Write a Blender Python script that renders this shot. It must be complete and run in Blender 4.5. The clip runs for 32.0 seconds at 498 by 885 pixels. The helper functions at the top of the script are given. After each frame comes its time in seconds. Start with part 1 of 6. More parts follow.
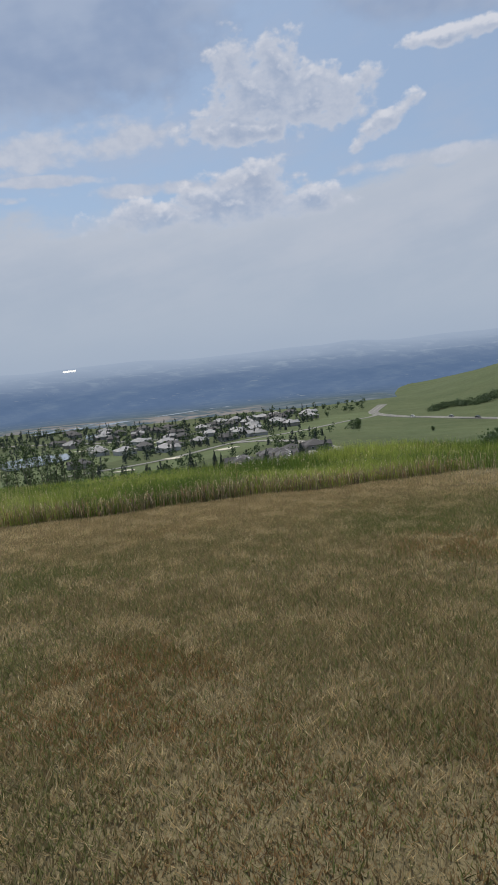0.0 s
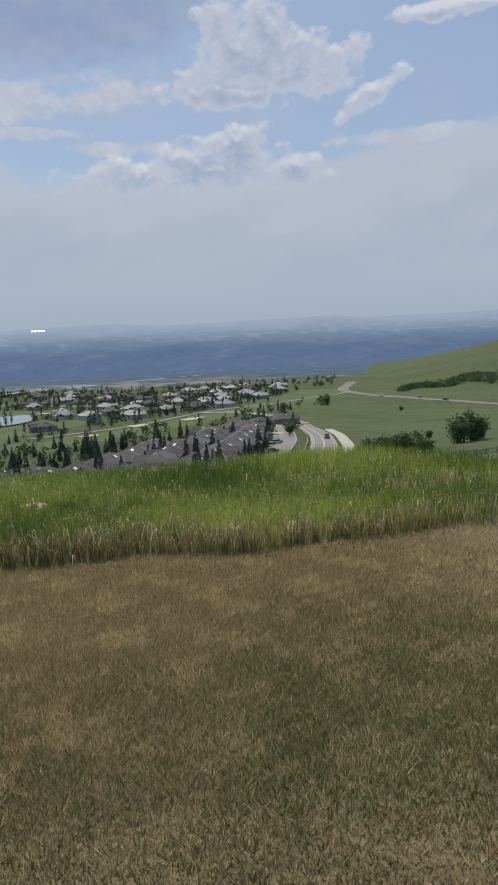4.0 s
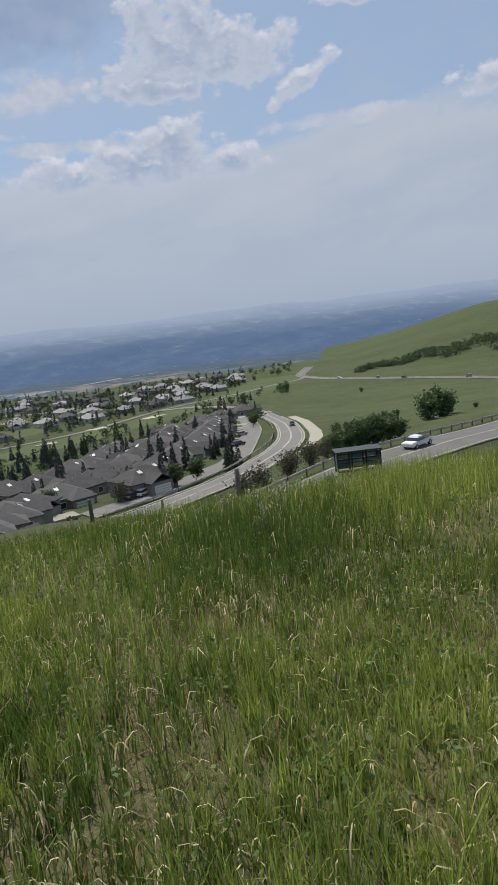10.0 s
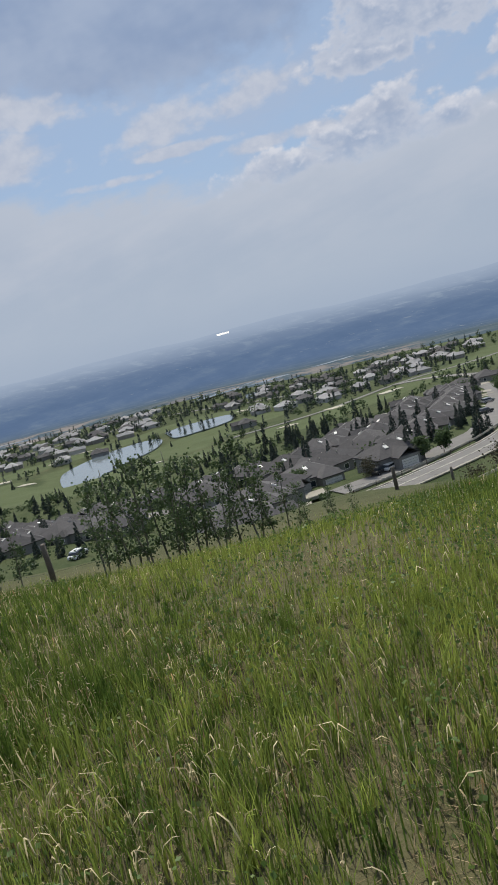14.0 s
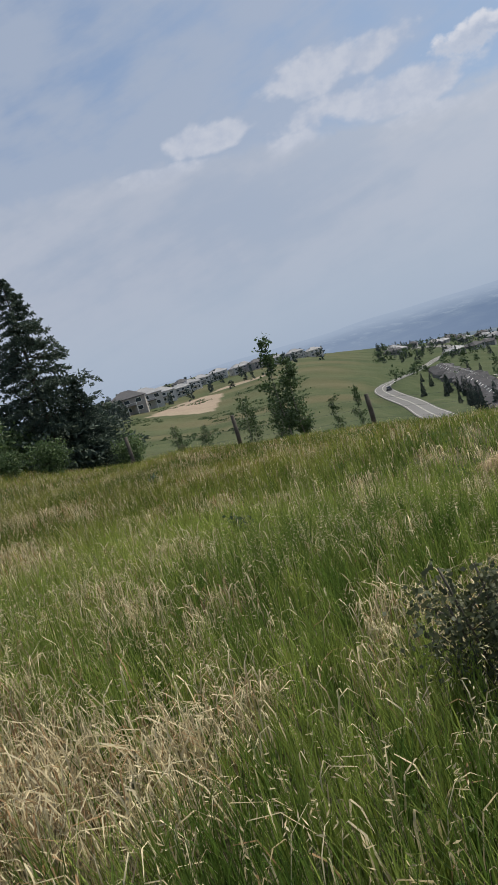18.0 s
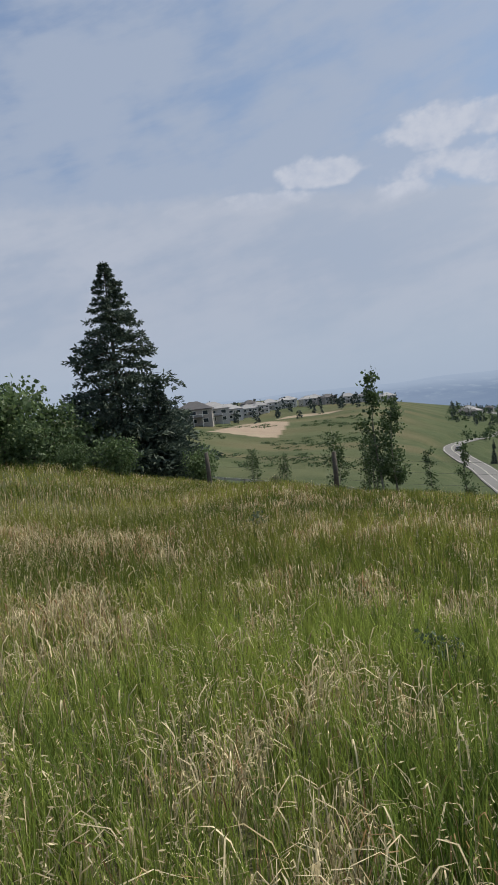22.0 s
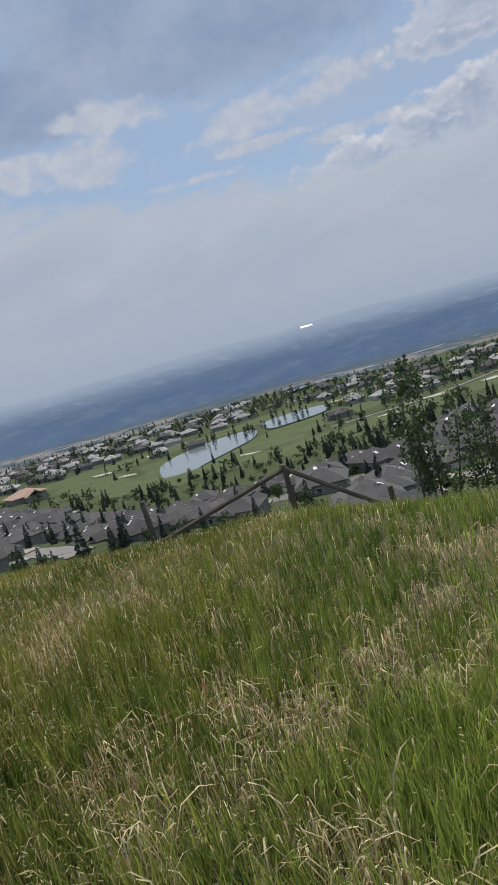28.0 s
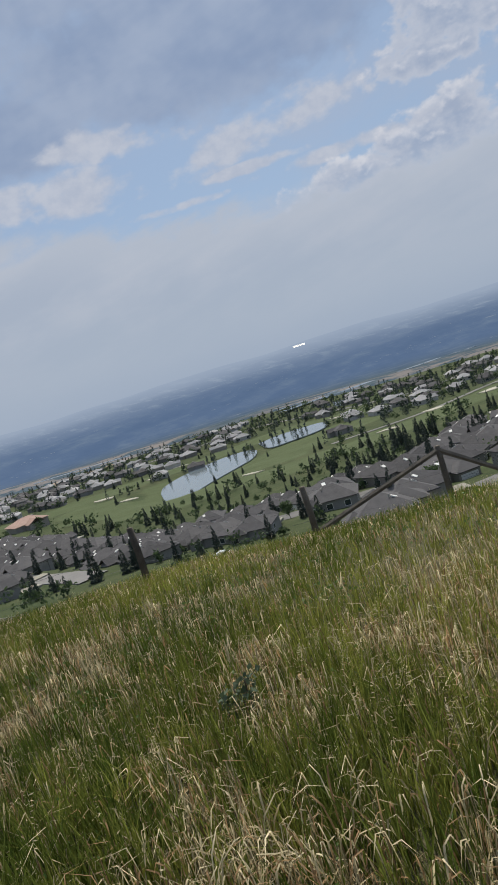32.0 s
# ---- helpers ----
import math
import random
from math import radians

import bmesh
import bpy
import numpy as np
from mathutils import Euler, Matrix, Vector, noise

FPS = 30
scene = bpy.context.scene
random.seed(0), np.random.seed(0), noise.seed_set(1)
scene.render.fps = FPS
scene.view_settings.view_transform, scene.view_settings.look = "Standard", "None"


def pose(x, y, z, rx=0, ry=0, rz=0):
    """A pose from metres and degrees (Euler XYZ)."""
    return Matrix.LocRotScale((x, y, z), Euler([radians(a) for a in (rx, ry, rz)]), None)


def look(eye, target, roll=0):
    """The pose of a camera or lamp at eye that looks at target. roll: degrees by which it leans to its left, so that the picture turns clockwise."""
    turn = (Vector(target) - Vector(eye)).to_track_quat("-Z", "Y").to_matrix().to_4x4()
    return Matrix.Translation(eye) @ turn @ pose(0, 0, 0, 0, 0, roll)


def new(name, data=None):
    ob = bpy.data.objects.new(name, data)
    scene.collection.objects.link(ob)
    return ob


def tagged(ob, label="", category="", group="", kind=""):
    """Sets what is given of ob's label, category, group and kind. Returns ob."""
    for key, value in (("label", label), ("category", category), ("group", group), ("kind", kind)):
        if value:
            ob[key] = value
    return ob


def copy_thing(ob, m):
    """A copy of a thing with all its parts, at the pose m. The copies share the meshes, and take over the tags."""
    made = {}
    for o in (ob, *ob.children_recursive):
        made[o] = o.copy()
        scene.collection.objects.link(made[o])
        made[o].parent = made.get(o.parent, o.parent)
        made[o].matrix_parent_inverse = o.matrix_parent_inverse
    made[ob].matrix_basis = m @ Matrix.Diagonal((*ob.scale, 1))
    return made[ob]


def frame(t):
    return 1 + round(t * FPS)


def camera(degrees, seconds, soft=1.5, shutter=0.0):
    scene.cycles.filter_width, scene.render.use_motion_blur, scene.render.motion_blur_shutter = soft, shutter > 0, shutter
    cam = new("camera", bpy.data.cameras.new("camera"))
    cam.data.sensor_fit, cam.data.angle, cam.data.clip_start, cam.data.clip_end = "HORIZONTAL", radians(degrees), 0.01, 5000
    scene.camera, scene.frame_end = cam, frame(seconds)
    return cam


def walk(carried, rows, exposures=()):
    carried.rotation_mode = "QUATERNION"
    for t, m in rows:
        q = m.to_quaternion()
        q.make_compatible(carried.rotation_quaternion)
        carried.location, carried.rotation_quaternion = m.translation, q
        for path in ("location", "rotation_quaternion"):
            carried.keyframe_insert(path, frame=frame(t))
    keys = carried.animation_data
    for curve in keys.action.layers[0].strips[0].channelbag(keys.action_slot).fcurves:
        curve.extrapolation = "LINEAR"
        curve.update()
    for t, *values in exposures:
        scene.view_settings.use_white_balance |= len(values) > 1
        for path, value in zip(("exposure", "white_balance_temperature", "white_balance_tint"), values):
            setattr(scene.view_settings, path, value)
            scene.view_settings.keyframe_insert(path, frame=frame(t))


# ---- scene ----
# The camera's way: seconds, place, then turn to the left, tilt and lean in degrees.
WAY = [
    (0, 0.311, -10.415, 0.555, -6.10, -7.16, -5.45),
    (0.5, 0.564, -9.928, 0.571, -3.60, -7.30, -4.94),
    (1, 0.811, -9.441, 0.576, -0.98, -7.40, -4.08),
    (1.5, 1.035, -8.943, 0.576, -1.69, -7.94, -4.61),
    (2, 1.253, -8.433, 0.572, -1.25, -9.10, -4.36),
    (2.5, 1.448, -7.904, 0.565, -1.54, -9.87, -3.91),
    (3, 1.585, -7.355, 0.547, -4.44, -9.65, -3.22),
    (3.5, 1.647, -6.772, 0.524, -8.62, -9.34, -2.24),
    (5.5, 1.563, -4.268, 0.386, -3.99, -11.47, -4.20),
    (6, 1.525, -3.651, 0.372, 1.11, -10.39, -4.58),
    (6.5, 1.489, -3.070, 0.361, 4.71, -9.24, -4.18),
    (7, 1.448, -2.530, 0.351, 5.48, -8.69, -3.81),
    (7.5, 1.435, -2.048, 0.341, 8.02, -8.58, -3.42),
    (8, 1.430, -1.613, 0.327, 8.10, -8.78, -3.84),
    (8.5, 1.418, -1.232, 0.289, 3.02, -9.12, -3.25),
    (9, 1.364, -0.936, 0.180, -4.75, -9.33, -3.65),
    (9.5, 1.301, -0.643, 0.079, -10.66, -9.90, -4.64),
    (10, 1.261, -0.361, -0.011, -11.68, -10.57, -6.58),
    (10.5, 1.161, -0.161, -0.105, -10.37, -10.36, -8.48),
    (11, 1.033, -0.031, -0.116, -6.94, -9.76, -9.64),
    (11.5, 0.845, -0.009, -0.060, -3.14, -9.38, -9.70),
    (12, 0.585, -0.002, -0.036, 0.33, -9.14, -10.50),
    (12.5, 0.299, -0.001, -0.018, 2.94, -8.69, -11.78),
    (13, 0.000, -0.000, 0.000, 3.73, -9.07, -12.51),
    (13.5, -0.352, -0.042, 0.010, 4.93, -9.21, -13.29),
    (14, -0.667, -0.083, 0.019, 7.49, -9.07, -13.78),
    (14.5, -0.912, -0.062, 0.016, 10.64, -8.59, -13.58),
    (16.5, -1.949, 0.159, -0.142, 20.95, -8.42, -17.08),
    (17, -2.269, 0.101, -0.204, 33.91, -8.03, -16.79),
    (17.5, -2.505, 0.120, -0.203, 51.79, -6.76, -17.72),
    (18, -2.796, 0.148, -0.202, 65.93, -6.56, -16.79),
    (18.5, -3.085, 0.140, -0.199, 71.19, -7.06, -14.51),
    (19, -3.387, 0.114, -0.188, 73.64, -7.00, -11.73),
    (19.5, -3.720, 0.081, -0.175, 77.32, -6.24, -9.53),
    (20, -4.190, 0.081, -0.123, 81.29, -5.04, -8.48),
    (20.5, -4.551, 0.152, -0.124, 82.66, -3.74, -7.39),
    (21, -4.820, 0.212, -0.130, 78.19, -3.68, -6.58),
    (21.5, -5.085, 0.237, -0.138, 73.82, -3.43, -6.62),
    (22, -5.323, 0.254, -0.125, 70.07, -3.49, -6.22),
    (22.5, -5.552, 0.164, -0.108, 66.41, -4.28, -6.15),
    (23, -5.790, 0.095, -0.072, 61.20, -4.75, -7.90),
    (23.5, -6.062, 0.083, -0.040, 53.78, -6.04, -11.01),
    (24, -6.341, 0.056, -0.054, 45.24, -7.41, -14.25),
    (24.5, -6.712, 0.112, -0.082, 38.43, -8.58, -17.44),
    (25, -7.082, 0.151, -0.080, 33.24, -9.08, -19.19),
    (25.5, -7.369, 0.149, -0.062, 26.60, -9.07, -17.77),
    (26, -7.688, 0.205, -0.056, 18.93, -8.81, -14.90),
    (26.5, -8.028, 0.156, -0.031, 17.12, -8.02, -15.44),
    (28.5, -9.375, -0.321, 0.062, 13.43, -7.51, -15.01),
    (29, -9.778, -0.427, 0.091, 12.98, -6.47, -14.92),
    (29.5, -10.292, -0.508, 0.124, 14.48, -5.73, -15.78),
    (30, -10.676, -0.446, 0.118, 16.59, -5.38, -16.68),
    (30.5, -10.992, -0.411, 0.104, 17.45, -5.32, -17.15),
    (31, -11.317, -0.363, 0.105, 17.04, -5.70, -17.36),
    (31.5, -11.627, -0.363, 0.106, 15.39, -6.02, -17.39),
    (32, -11.935, -0.343, 0.109, 13.42, -6.39, -17.12),
]


def aimed(x, y, z, turn, tilt, lean):
    a, b = radians(turn), radians(tilt)
    ahead = Vector((-math.sin(a) * math.cos(b), math.cos(a) * math.cos(b), math.sin(b)))
    eye = Vector((x, y, z))
    return look(eye, eye + ahead, lean)


cam = camera(38.708, 32.0)
walk(cam, [(row[0], aimed(*row[1:])) for row in WAY],
     [(0, -0.04), (9, -0.02), (25.1, 0.02), (25.8, -0.22), (26.5, -0.25), (28.5, -0.06), (30, -0.06), (32, -0.08)])

# ---- world, sun ----
SUN_TURN, SUN_UP = radians(8), radians(56)
sun = new("sun", bpy.data.lights.new("sun", "SUN"))
sun.data.energy, sun.data.angle, sun.data.color = 4.6, radians(2.0), (1.0, 0.94, 0.82)
sun_way = Vector((-math.sin(SUN_TURN) * math.cos(SUN_UP), math.cos(SUN_TURN) * math.cos(SUN_UP), math.sin(SUN_UP)))
sun.matrix_world = look(sun_way * 300, (0, 0, 0))


class Nodes:
    """A short way to write node trees."""

    def __init__(self, tree):
        self.tree = tree
        tree.nodes.clear()

    def add(self, kind, sets=None, **links):
        n = self.tree.nodes.new(kind)
        for k, v in (sets or {}).items():
            setattr(n, k, v)
        for k, v in links.items():
            key = int(k[1:]) if k[0] == "i" and k[1:].isdigit() else k.replace("_", " ")
            self.plug(n.inputs[key], v)
        return n

    def plug(self, socket, v):
        if isinstance(v, bpy.types.NodeSocket):
            self.tree.links.new(v, socket)
        elif isinstance(v, bpy.types.Node):
            self.tree.links.new(v.outputs[0], socket)
        else:
            socket.default_value = v

    def math(self, op, a, b=0.0, c=0.0, clamp=False):
        n = self.tree.nodes.new("ShaderNodeMath")
        n.operation, n.use_clamp = op, clamp
        for s, v in zip(n.inputs, (a, b, c)):
            self.plug(s, v)
        return n.outputs[0]

    def ramp(self, fac, *stops):
        n = self.tree.nodes.new("ShaderNodeValToRGB")
        self.plug(n.inputs[0], fac)
        e = n.color_ramp.elements
        while len(e) < len(stops):
            e.new(0.5)
        for el, (pos, col) in zip(e, stops):
            el.position = pos
            el.color = (*col, 1) if len(col) == 3 else col
        return n.outputs[0]

    def smooth(self, v, lo, hi):
        n = self.tree.nodes.new("ShaderNodeMapRange")
        n.interpolation_type = "SMOOTHSTEP"
        self.plug(n.inputs[0], v)
        n.inputs[1].default_value, n.inputs[2].default_value = lo, hi
        return n.outputs[0]

    def noise(self, scale, detail=3.0, rough=0.55, vector=None, lac=2.0):
        n = self.tree.nodes.new("ShaderNodeTexNoise")
        if vector is not None:
            self.plug(n.inputs["Vector"], vector)
        n.inputs["Scale"].default_value, n.inputs["Detail"].default_value = scale, detail
        n.inputs["Roughness"].default_value, n.inputs["Lacunarity"].default_value = rough, lac
        return n.outputs[0]

    def mix(self, fac, a, b, blend="MIX"):
        n = self.tree.nodes.new("ShaderNodeMix")
        n.data_type, n.blend_type = "RGBA", blend
        self.plug(n.inputs[0], fac)
        self.plug(n.inputs[6], a if not isinstance(a, tuple) else (*a, 1)[:4])
        self.plug(n.inputs[7], b if not isinstance(b, tuple) else (*b, 1)[:4])
        return n.outputs[2]

    def combine(self, x, y, z):
        n = self.tree.nodes.new("ShaderNodeCombineXYZ")
        for s, v in zip(n.inputs, (x, y, z)):
            self.plug(s, v)
        return n.outputs[0]


def build_sky():
    w = bpy.data.worlds.new("sky")
    scene.world = w
    w.use_nodes = True
    n = Nodes(w.node_tree)
    way = n.add("ShaderNodeTexCoord").outputs["Generated"]
    sep = n.add("ShaderNodeSeparateXYZ", i0=way)
    x, y, z = sep.outputs
    flat = n.math("SQRT", n.math("ADD", n.math("MULTIPLY", x, x), n.math("MULTIPLY", y, y)))
    az = n.math("MULTIPLY", n.math("ARCTAN2", n.math("MULTIPLY", x, -1.0), y), 57.2958)
    el = n.math("MULTIPLY", n.math("ARCTAN2", z, flat), 57.2958)
    air = n.add("ShaderNodeTexSky", {"sky_type": "NISHITA", "sun_disc": False, "sun_elevation": SUN_UP,
                                     "sun_rotation": -SUN_TURN, "dust_density": 3.0, "altitude": 1100.0})
    blue = n.mix(1.0, air.outputs[0], (0.072, 0.092, 0.105), "MULTIPLY")
    blue = n.mix(0.55, blue, n.mix(n.smooth(az, 45.0, 95.0), (0.40, 0.475, 0.60), (0.26, 0.345, 0.52)))
    # cloud layers, in degrees of turn and height
    heap = n.combine(n.math("MULTIPLY", az, 0.12), n.math("MULTIPLY", el, 0.15), 0.0)
    flat_way = n.combine(n.math("MULTIPLY", az, 0.045), n.math("ADD", n.math("MULTIPLY", el, 0.17), n.math("MULTIPLY", az, 0.034)), 4.0)
    wob, knob, fine = n.noise(1.5, 3.0, 0.55, heap), n.noise(4.2, 3.0, 0.55, heap), n.noise(11.0, 4.0, 0.6, heap)
    streak = n.noise(1.4, 6.0, 0.6, flat_way)
    puff = n.math("ADD", n.math("MULTIPLY", wob, 0.44), n.math("ADD", n.math("MULTIPLY", knob, 0.44), n.math("MULTIPLY", fine, 0.12)))
    above = n.combine(n.math("MULTIPLY", az, 0.12), n.math("MULTIPLY", n.math("ADD", el, 0.55), 0.15), 0.0)
    puff_up = n.math("ADD", n.math("MULTIPLY", n.noise(1.5, 3.0, 0.55, above), 0.44),
                     n.math("ADD", n.math("MULTIPLY", n.noise(4.2, 3.0, 0.55, above), 0.44), n.math("MULTIPLY", n.noise(11.0, 4.0, 0.6, above), 0.12)))

    def bank(a, e, wa, we, tilt=0.0):
        """How far inside a cloud bank centred at turn a and height e: 1 in its middle, 0 at its rim."""
        da = n.math("SUBTRACT", az, a)
        de = n.math("SUBTRACT", n.math("SUBTRACT", el, e), n.math("MULTIPLY", da, tilt))
        r = n.math("ADD", n.math("POWER", n.math("ABSOLUTE", n.math("DIVIDE", da, wa)), 2.0),
                   n.math("POWER", n.math("ABSOLUTE", n.math("DIVIDE", de, we)), 2.0))
        return n.math("SUBTRACT", 1.0, r)

    def union(items):
        out = items[0]
        for i in items[1:]:
            out = n.math("MAXIMUM", out, i)
        return out

    # a soft veil of high cloud, thicker to the west
    soft = n.math("ADD", n.math("MULTIPLY", streak, 0.65), n.math("MULTIPLY", wob, 0.35))
    west = n.smooth(az, 30.0, 66.0)
    veil = n.smooth(n.math("ADD", soft, n.math("MULTIPLY", west, 0.12)), 0.44, 0.68)
    col = n.mix(n.math("MULTIPLY", veil, n.math("ADD", 0.42, n.math("MULTIPLY", west, 0.4))), blue, n.mix(west, (0.43, 0.478, 0.592), (0.375, 0.435, 0.548)))
    # the dark flat-bottomed bank overhead
    grey = n.math("ADD", union([bank(*b) for b in BANKS_GREY]), n.math("MULTIPLY", n.math("SUBTRACT", soft, 0.5), 1.6))
    grey_m = n.smooth(n.math("ADD", grey, n.math("MULTIPLY", n.math("SUBTRACT", knob, 0.5), 0.9)), -0.25, 0.55)
    grey_c = n.mix(n.smooth(n.math("ADD", n.math("MULTIPLY", wob, 0.6), n.math("MULTIPLY", streak, 0.4)), 0.36, 0.64), (0.262, 0.342, 0.505), (0.36, 0.435, 0.58))
    col = n.mix(n.math("MULTIPLY", grey_m, 0.92), col, grey_c)
    # drawn-out white streaks
    ragged = n.math("ADD", n.math("MULTIPLY", n.math("SUBTRACT", streak, 0.5), 5.0), n.math("ADD", n.math("MULTIPLY", n.math("SUBTRACT", wob, 0.5), 6.5), n.math("MULTIPLY", n.math("SUBTRACT", knob, 0.5), 3.4)))
    line = n.math("ADD", union([bank(*b) for b in BANKS_STREAK]), ragged)
    line_m = n.math("MULTIPLY", n.smooth(line, -0.8, 0.9), 0.85)
    col = n.mix(line_m, col, n.mix(n.smooth(n.math("ADD", n.math("MULTIPLY", knob, 0.7), n.math("MULTIPLY", fine, 0.3)), 0.35, 0.65), (0.47, 0.515, 0.62), (0.56, 0.59, 0.67)))
    # pale haze with a ragged upper rim
    top = n.math("ADD", n.math("ADD", 10.6, n.math("MULTIPLY", n.smooth(az, 12.0, 31.0), 2.9)), n.math("MULTIPLY", n.smooth(az, 50.0, 70.0), 2.6))
    top = n.math("ADD", top, n.math("MULTIPLY", n.smooth(n.math("MULTIPLY", az, -1.0), 12.0, 22.0), 2.0))
    rag = n.math("ADD", n.math("MULTIPLY", n.math("SUBTRACT", streak, 0.5), 7.0), n.math("MULTIPLY", n.math("SUBTRACT", puff, 0.5), 5.0))
    haze_m = n.math("SUBTRACT", 1.0, n.smooth(n.math("SUBTRACT", n.math("ADD", el, rag), top), -0.9, 1.3))
    haze_c = n.mix(n.smooth(soft, 0.38, 0.62), (0.41, 0.465, 0.565), (0.478, 0.52, 0.605))
    haze_c = n.mix(n.math("MULTIPLY", n.smooth(n.math("SUBTRACT", el, top), -4.5, 0.5), 0.55), haze_c, (0.535, 0.57, 0.64))
    haze_c = n.mix(n.math("MULTIPLY", west, 0.75), haze_c, n.mix(n.smooth(soft, 0.40, 0.60), (0.352, 0.412, 0.525), (0.412, 0.458, 0.558)))
    col = n.mix(n.math("MULTIPLY", haze_m, 0.9), col, haze_c)
    # heaped cumulus, bright along the upper rims, blue-grey within
    white = n.math("ADD", union([bank(*b) for b in BANKS_WHITE]), n.math("MULTIPLY", n.math("SUBTRACT", puff, 0.5), 6.5))
    lower = n.math("ADD", union([bank(a, e - 0.55, wa, we, tilt) for a, e, wa, we, tilt in BANKS_WHITE]), n.math("MULTIPLY", n.math("SUBTRACT", puff_up, 0.5), 6.5))
    white_m = n.math("MULTIPLY", n.smooth(white, -0.15, 0.55), n.smooth(el, 8.8, 11.6))
    lit = n.smooth(n.math("SUBTRACT", white, lower), 0.0, 1.25)
    deep = n.smooth(white, 0.25, 1.5)
    body = n.mix(deep, (0.52, 0.56, 0.655), (0.345, 0.415, 0.555))
    white_c = n.mix(n.math("MULTIPLY", lit, 0.9), body, (0.70, 0.71, 0.765))
    col = n.mix(n.math("MULTIPLY", white_m, 0.9), col, white_c)
    low = n.math("SUBTRACT", 1.0, n.smooth(el, 0.5, 9.5))
    col = n.mix(n.math("MULTIPLY", low, 0.85), col, (0.392, 0.464, 0.572))
    floor_m = n.math("SUBTRACT", 1.0, n.smooth(el, -2.0, 3.0))
    col = n.mix(n.math("MULTIPLY", floor_m, 0.85), col, (0.345, 0.42, 0.54))
    bg = n.add("ShaderNodeBackground", i0=col, i1=1.0)
    n.add("ShaderNodeOutputWorld", i0=bg)


# turn, height, half width, half height, slant
BANKS_WHITE = [
    (-8.8, 12.0, 3.8, 2.6, 0.0), (-5.2, 11.8, 3.2, 2.0, 0.0), (-1.0, 10.9, 6.4, 1.5, -0.02), (-12.5, 11.2, 3.6, 1.3, 0.0),
    (-9.2, 19.6, 4.8, 3.6, 0.0), (-13.4, 18.2, 5.0, 2.4, 0.0), (-17.2, 19.2, 2.2, 0.9, -0.1), (-18.6, 15.9, 2.9, 1.0, -0.5), (-7.4, 16.6, 4.6, 1.2, 0.0),
    (27.2, 25.2, 2.8, 3.8, 0.0), (41.5, 23.0, 4.2, 2.0, 0.0), (41.8, 16.7, 3.0, 1.1, 0.0), (36.0, 16.5, 2.0, 0.8, 0.0),
    (-24.0, 20.6, 4.5, 0.7, 0.0), (-33.0, 14.0, 5.0, 1.3, 0.0),
]
BANKS_STREAK = [
    (8.2, 15.9, 8.0, 1.0, -0.235), (4.6, 16.4, 5.2, 1.0, -0.08), (13.4, 12.7, 3.8, 0.3, 0.0), (17.0, 18.3, 5.0, 0.9, 0.1), (22.5, 15.7, 5.6, 1.3, 0.0),
    (-3.0, 13.0, 7.0, 0.45, 0.0), (7.0, 13.9, 3.4, 0.35, 0.0), (27.0, 15.5, 9.0, 0.9, 0.05), (48.0, 15.1, 6.5, 1.1, 0.0), (44.0, 12.6, 8.0, 0.8, 0.0), (52.0, 18.6, 5.0, 1.1, 0.0), (69.5, 14.9, 5.0, 0.6, 0.0), (62.0, 16.6, 2.6, 0.8, 0.0), (56.0, 14.0, 5.0, 0.8, 0.0),
    (-22.0, 13.0, 6.0, 0.5, 0.0), (84.0, 13.0, 9.0, 1.6, 0.0),
]
BANKS_GREY = [(8, 23.2, 17.0, 5.4, 0.0), (24, 19.6, 6.5, 2.2, -0.05), (-24, 25.0, 10.0, 3.6, 0.0), (29, 20.8, 11.0, 2.6, 0.0), (8, 31.0, 30.0, 6.0, 0.0)]
build_sky()

# ---- lie of the land ----
HUB = (-5.0, 0.0)
RINGS = np.array([0, 8, 14, 25, 45, 70, 100, 150, 220, 320, 450, 650, 900, 1300, 1700], float)
SECTORS = {}
SECTORS[-180] = [-1.6, -1.0, -0.6, 0.1, 0.7, 1.0, 1.0, 1.0, 1.0, 1.0, 1.0, 1.0, 1.0, 1.0, 1.0]
SECTORS[-90] = [-1.6, -1.6, -1.8, -2.2, -3.0, -4.0, -6.0, -9, -12, -14, -12, -4, 4, 6, 6]
SECTORS[-58] = [-1.6, -2.17, -2.43, -5.52, -8.99, -13, -16, -20, -26, -36, -42, -28, -4, 5, 5]
SECTORS[-32] = [-1.6, -2.18, -3.58, -6.32, -12.05, -16.5, -21.2, -26.5, -34.5, -45, -56.5, -50, -29, -32, -50]
SECTORS[-20] = [-1.6, -2.57, -4, -6.58, -13.25, -18.6, -23.2, -30, -39, -49, -58.5, -66, -71, -90, -104]
SECTORS[-10] = [-1.6, -2.82, -4.2, -6.6, -13.8, -25.4, -31.6, -36.2, -41, -48.5, -57, -66, -75, -92, -106]
SECTORS[0] = [-1.6, -2.79, -4.46, -6.95, -13.9, -26.6, -33, -37.6, -45, -53, -60, -70, -77, -94, -108]
SECTORS[12] = [-1.6, -2.65, -4.3, -7, -14.1, -25.8, -32.2, -36.6, -46.5, -55, -61.5, -66, -72, -93, -108]
SECTORS[25] = [-1.6, -2.29, -3.72, -6.82, -13.54, -23.4, -29.16, -35, -46, -54.5, -61, -67, -75, -92, -108]
SECTORS[38] = [-1.6, -1.82, -3.03, -5.81, -11.16, -19.8, -24.72, -31, -38.8, -45, -52.5, -63, -71, -82, -104]
SECTORS[50] = [-1.6, -1.81, -2.53, -4.96, -9.1, -15.2, -19.7, -24.5, -30.5, -34.8, -37, -40, -46, -62, -85]
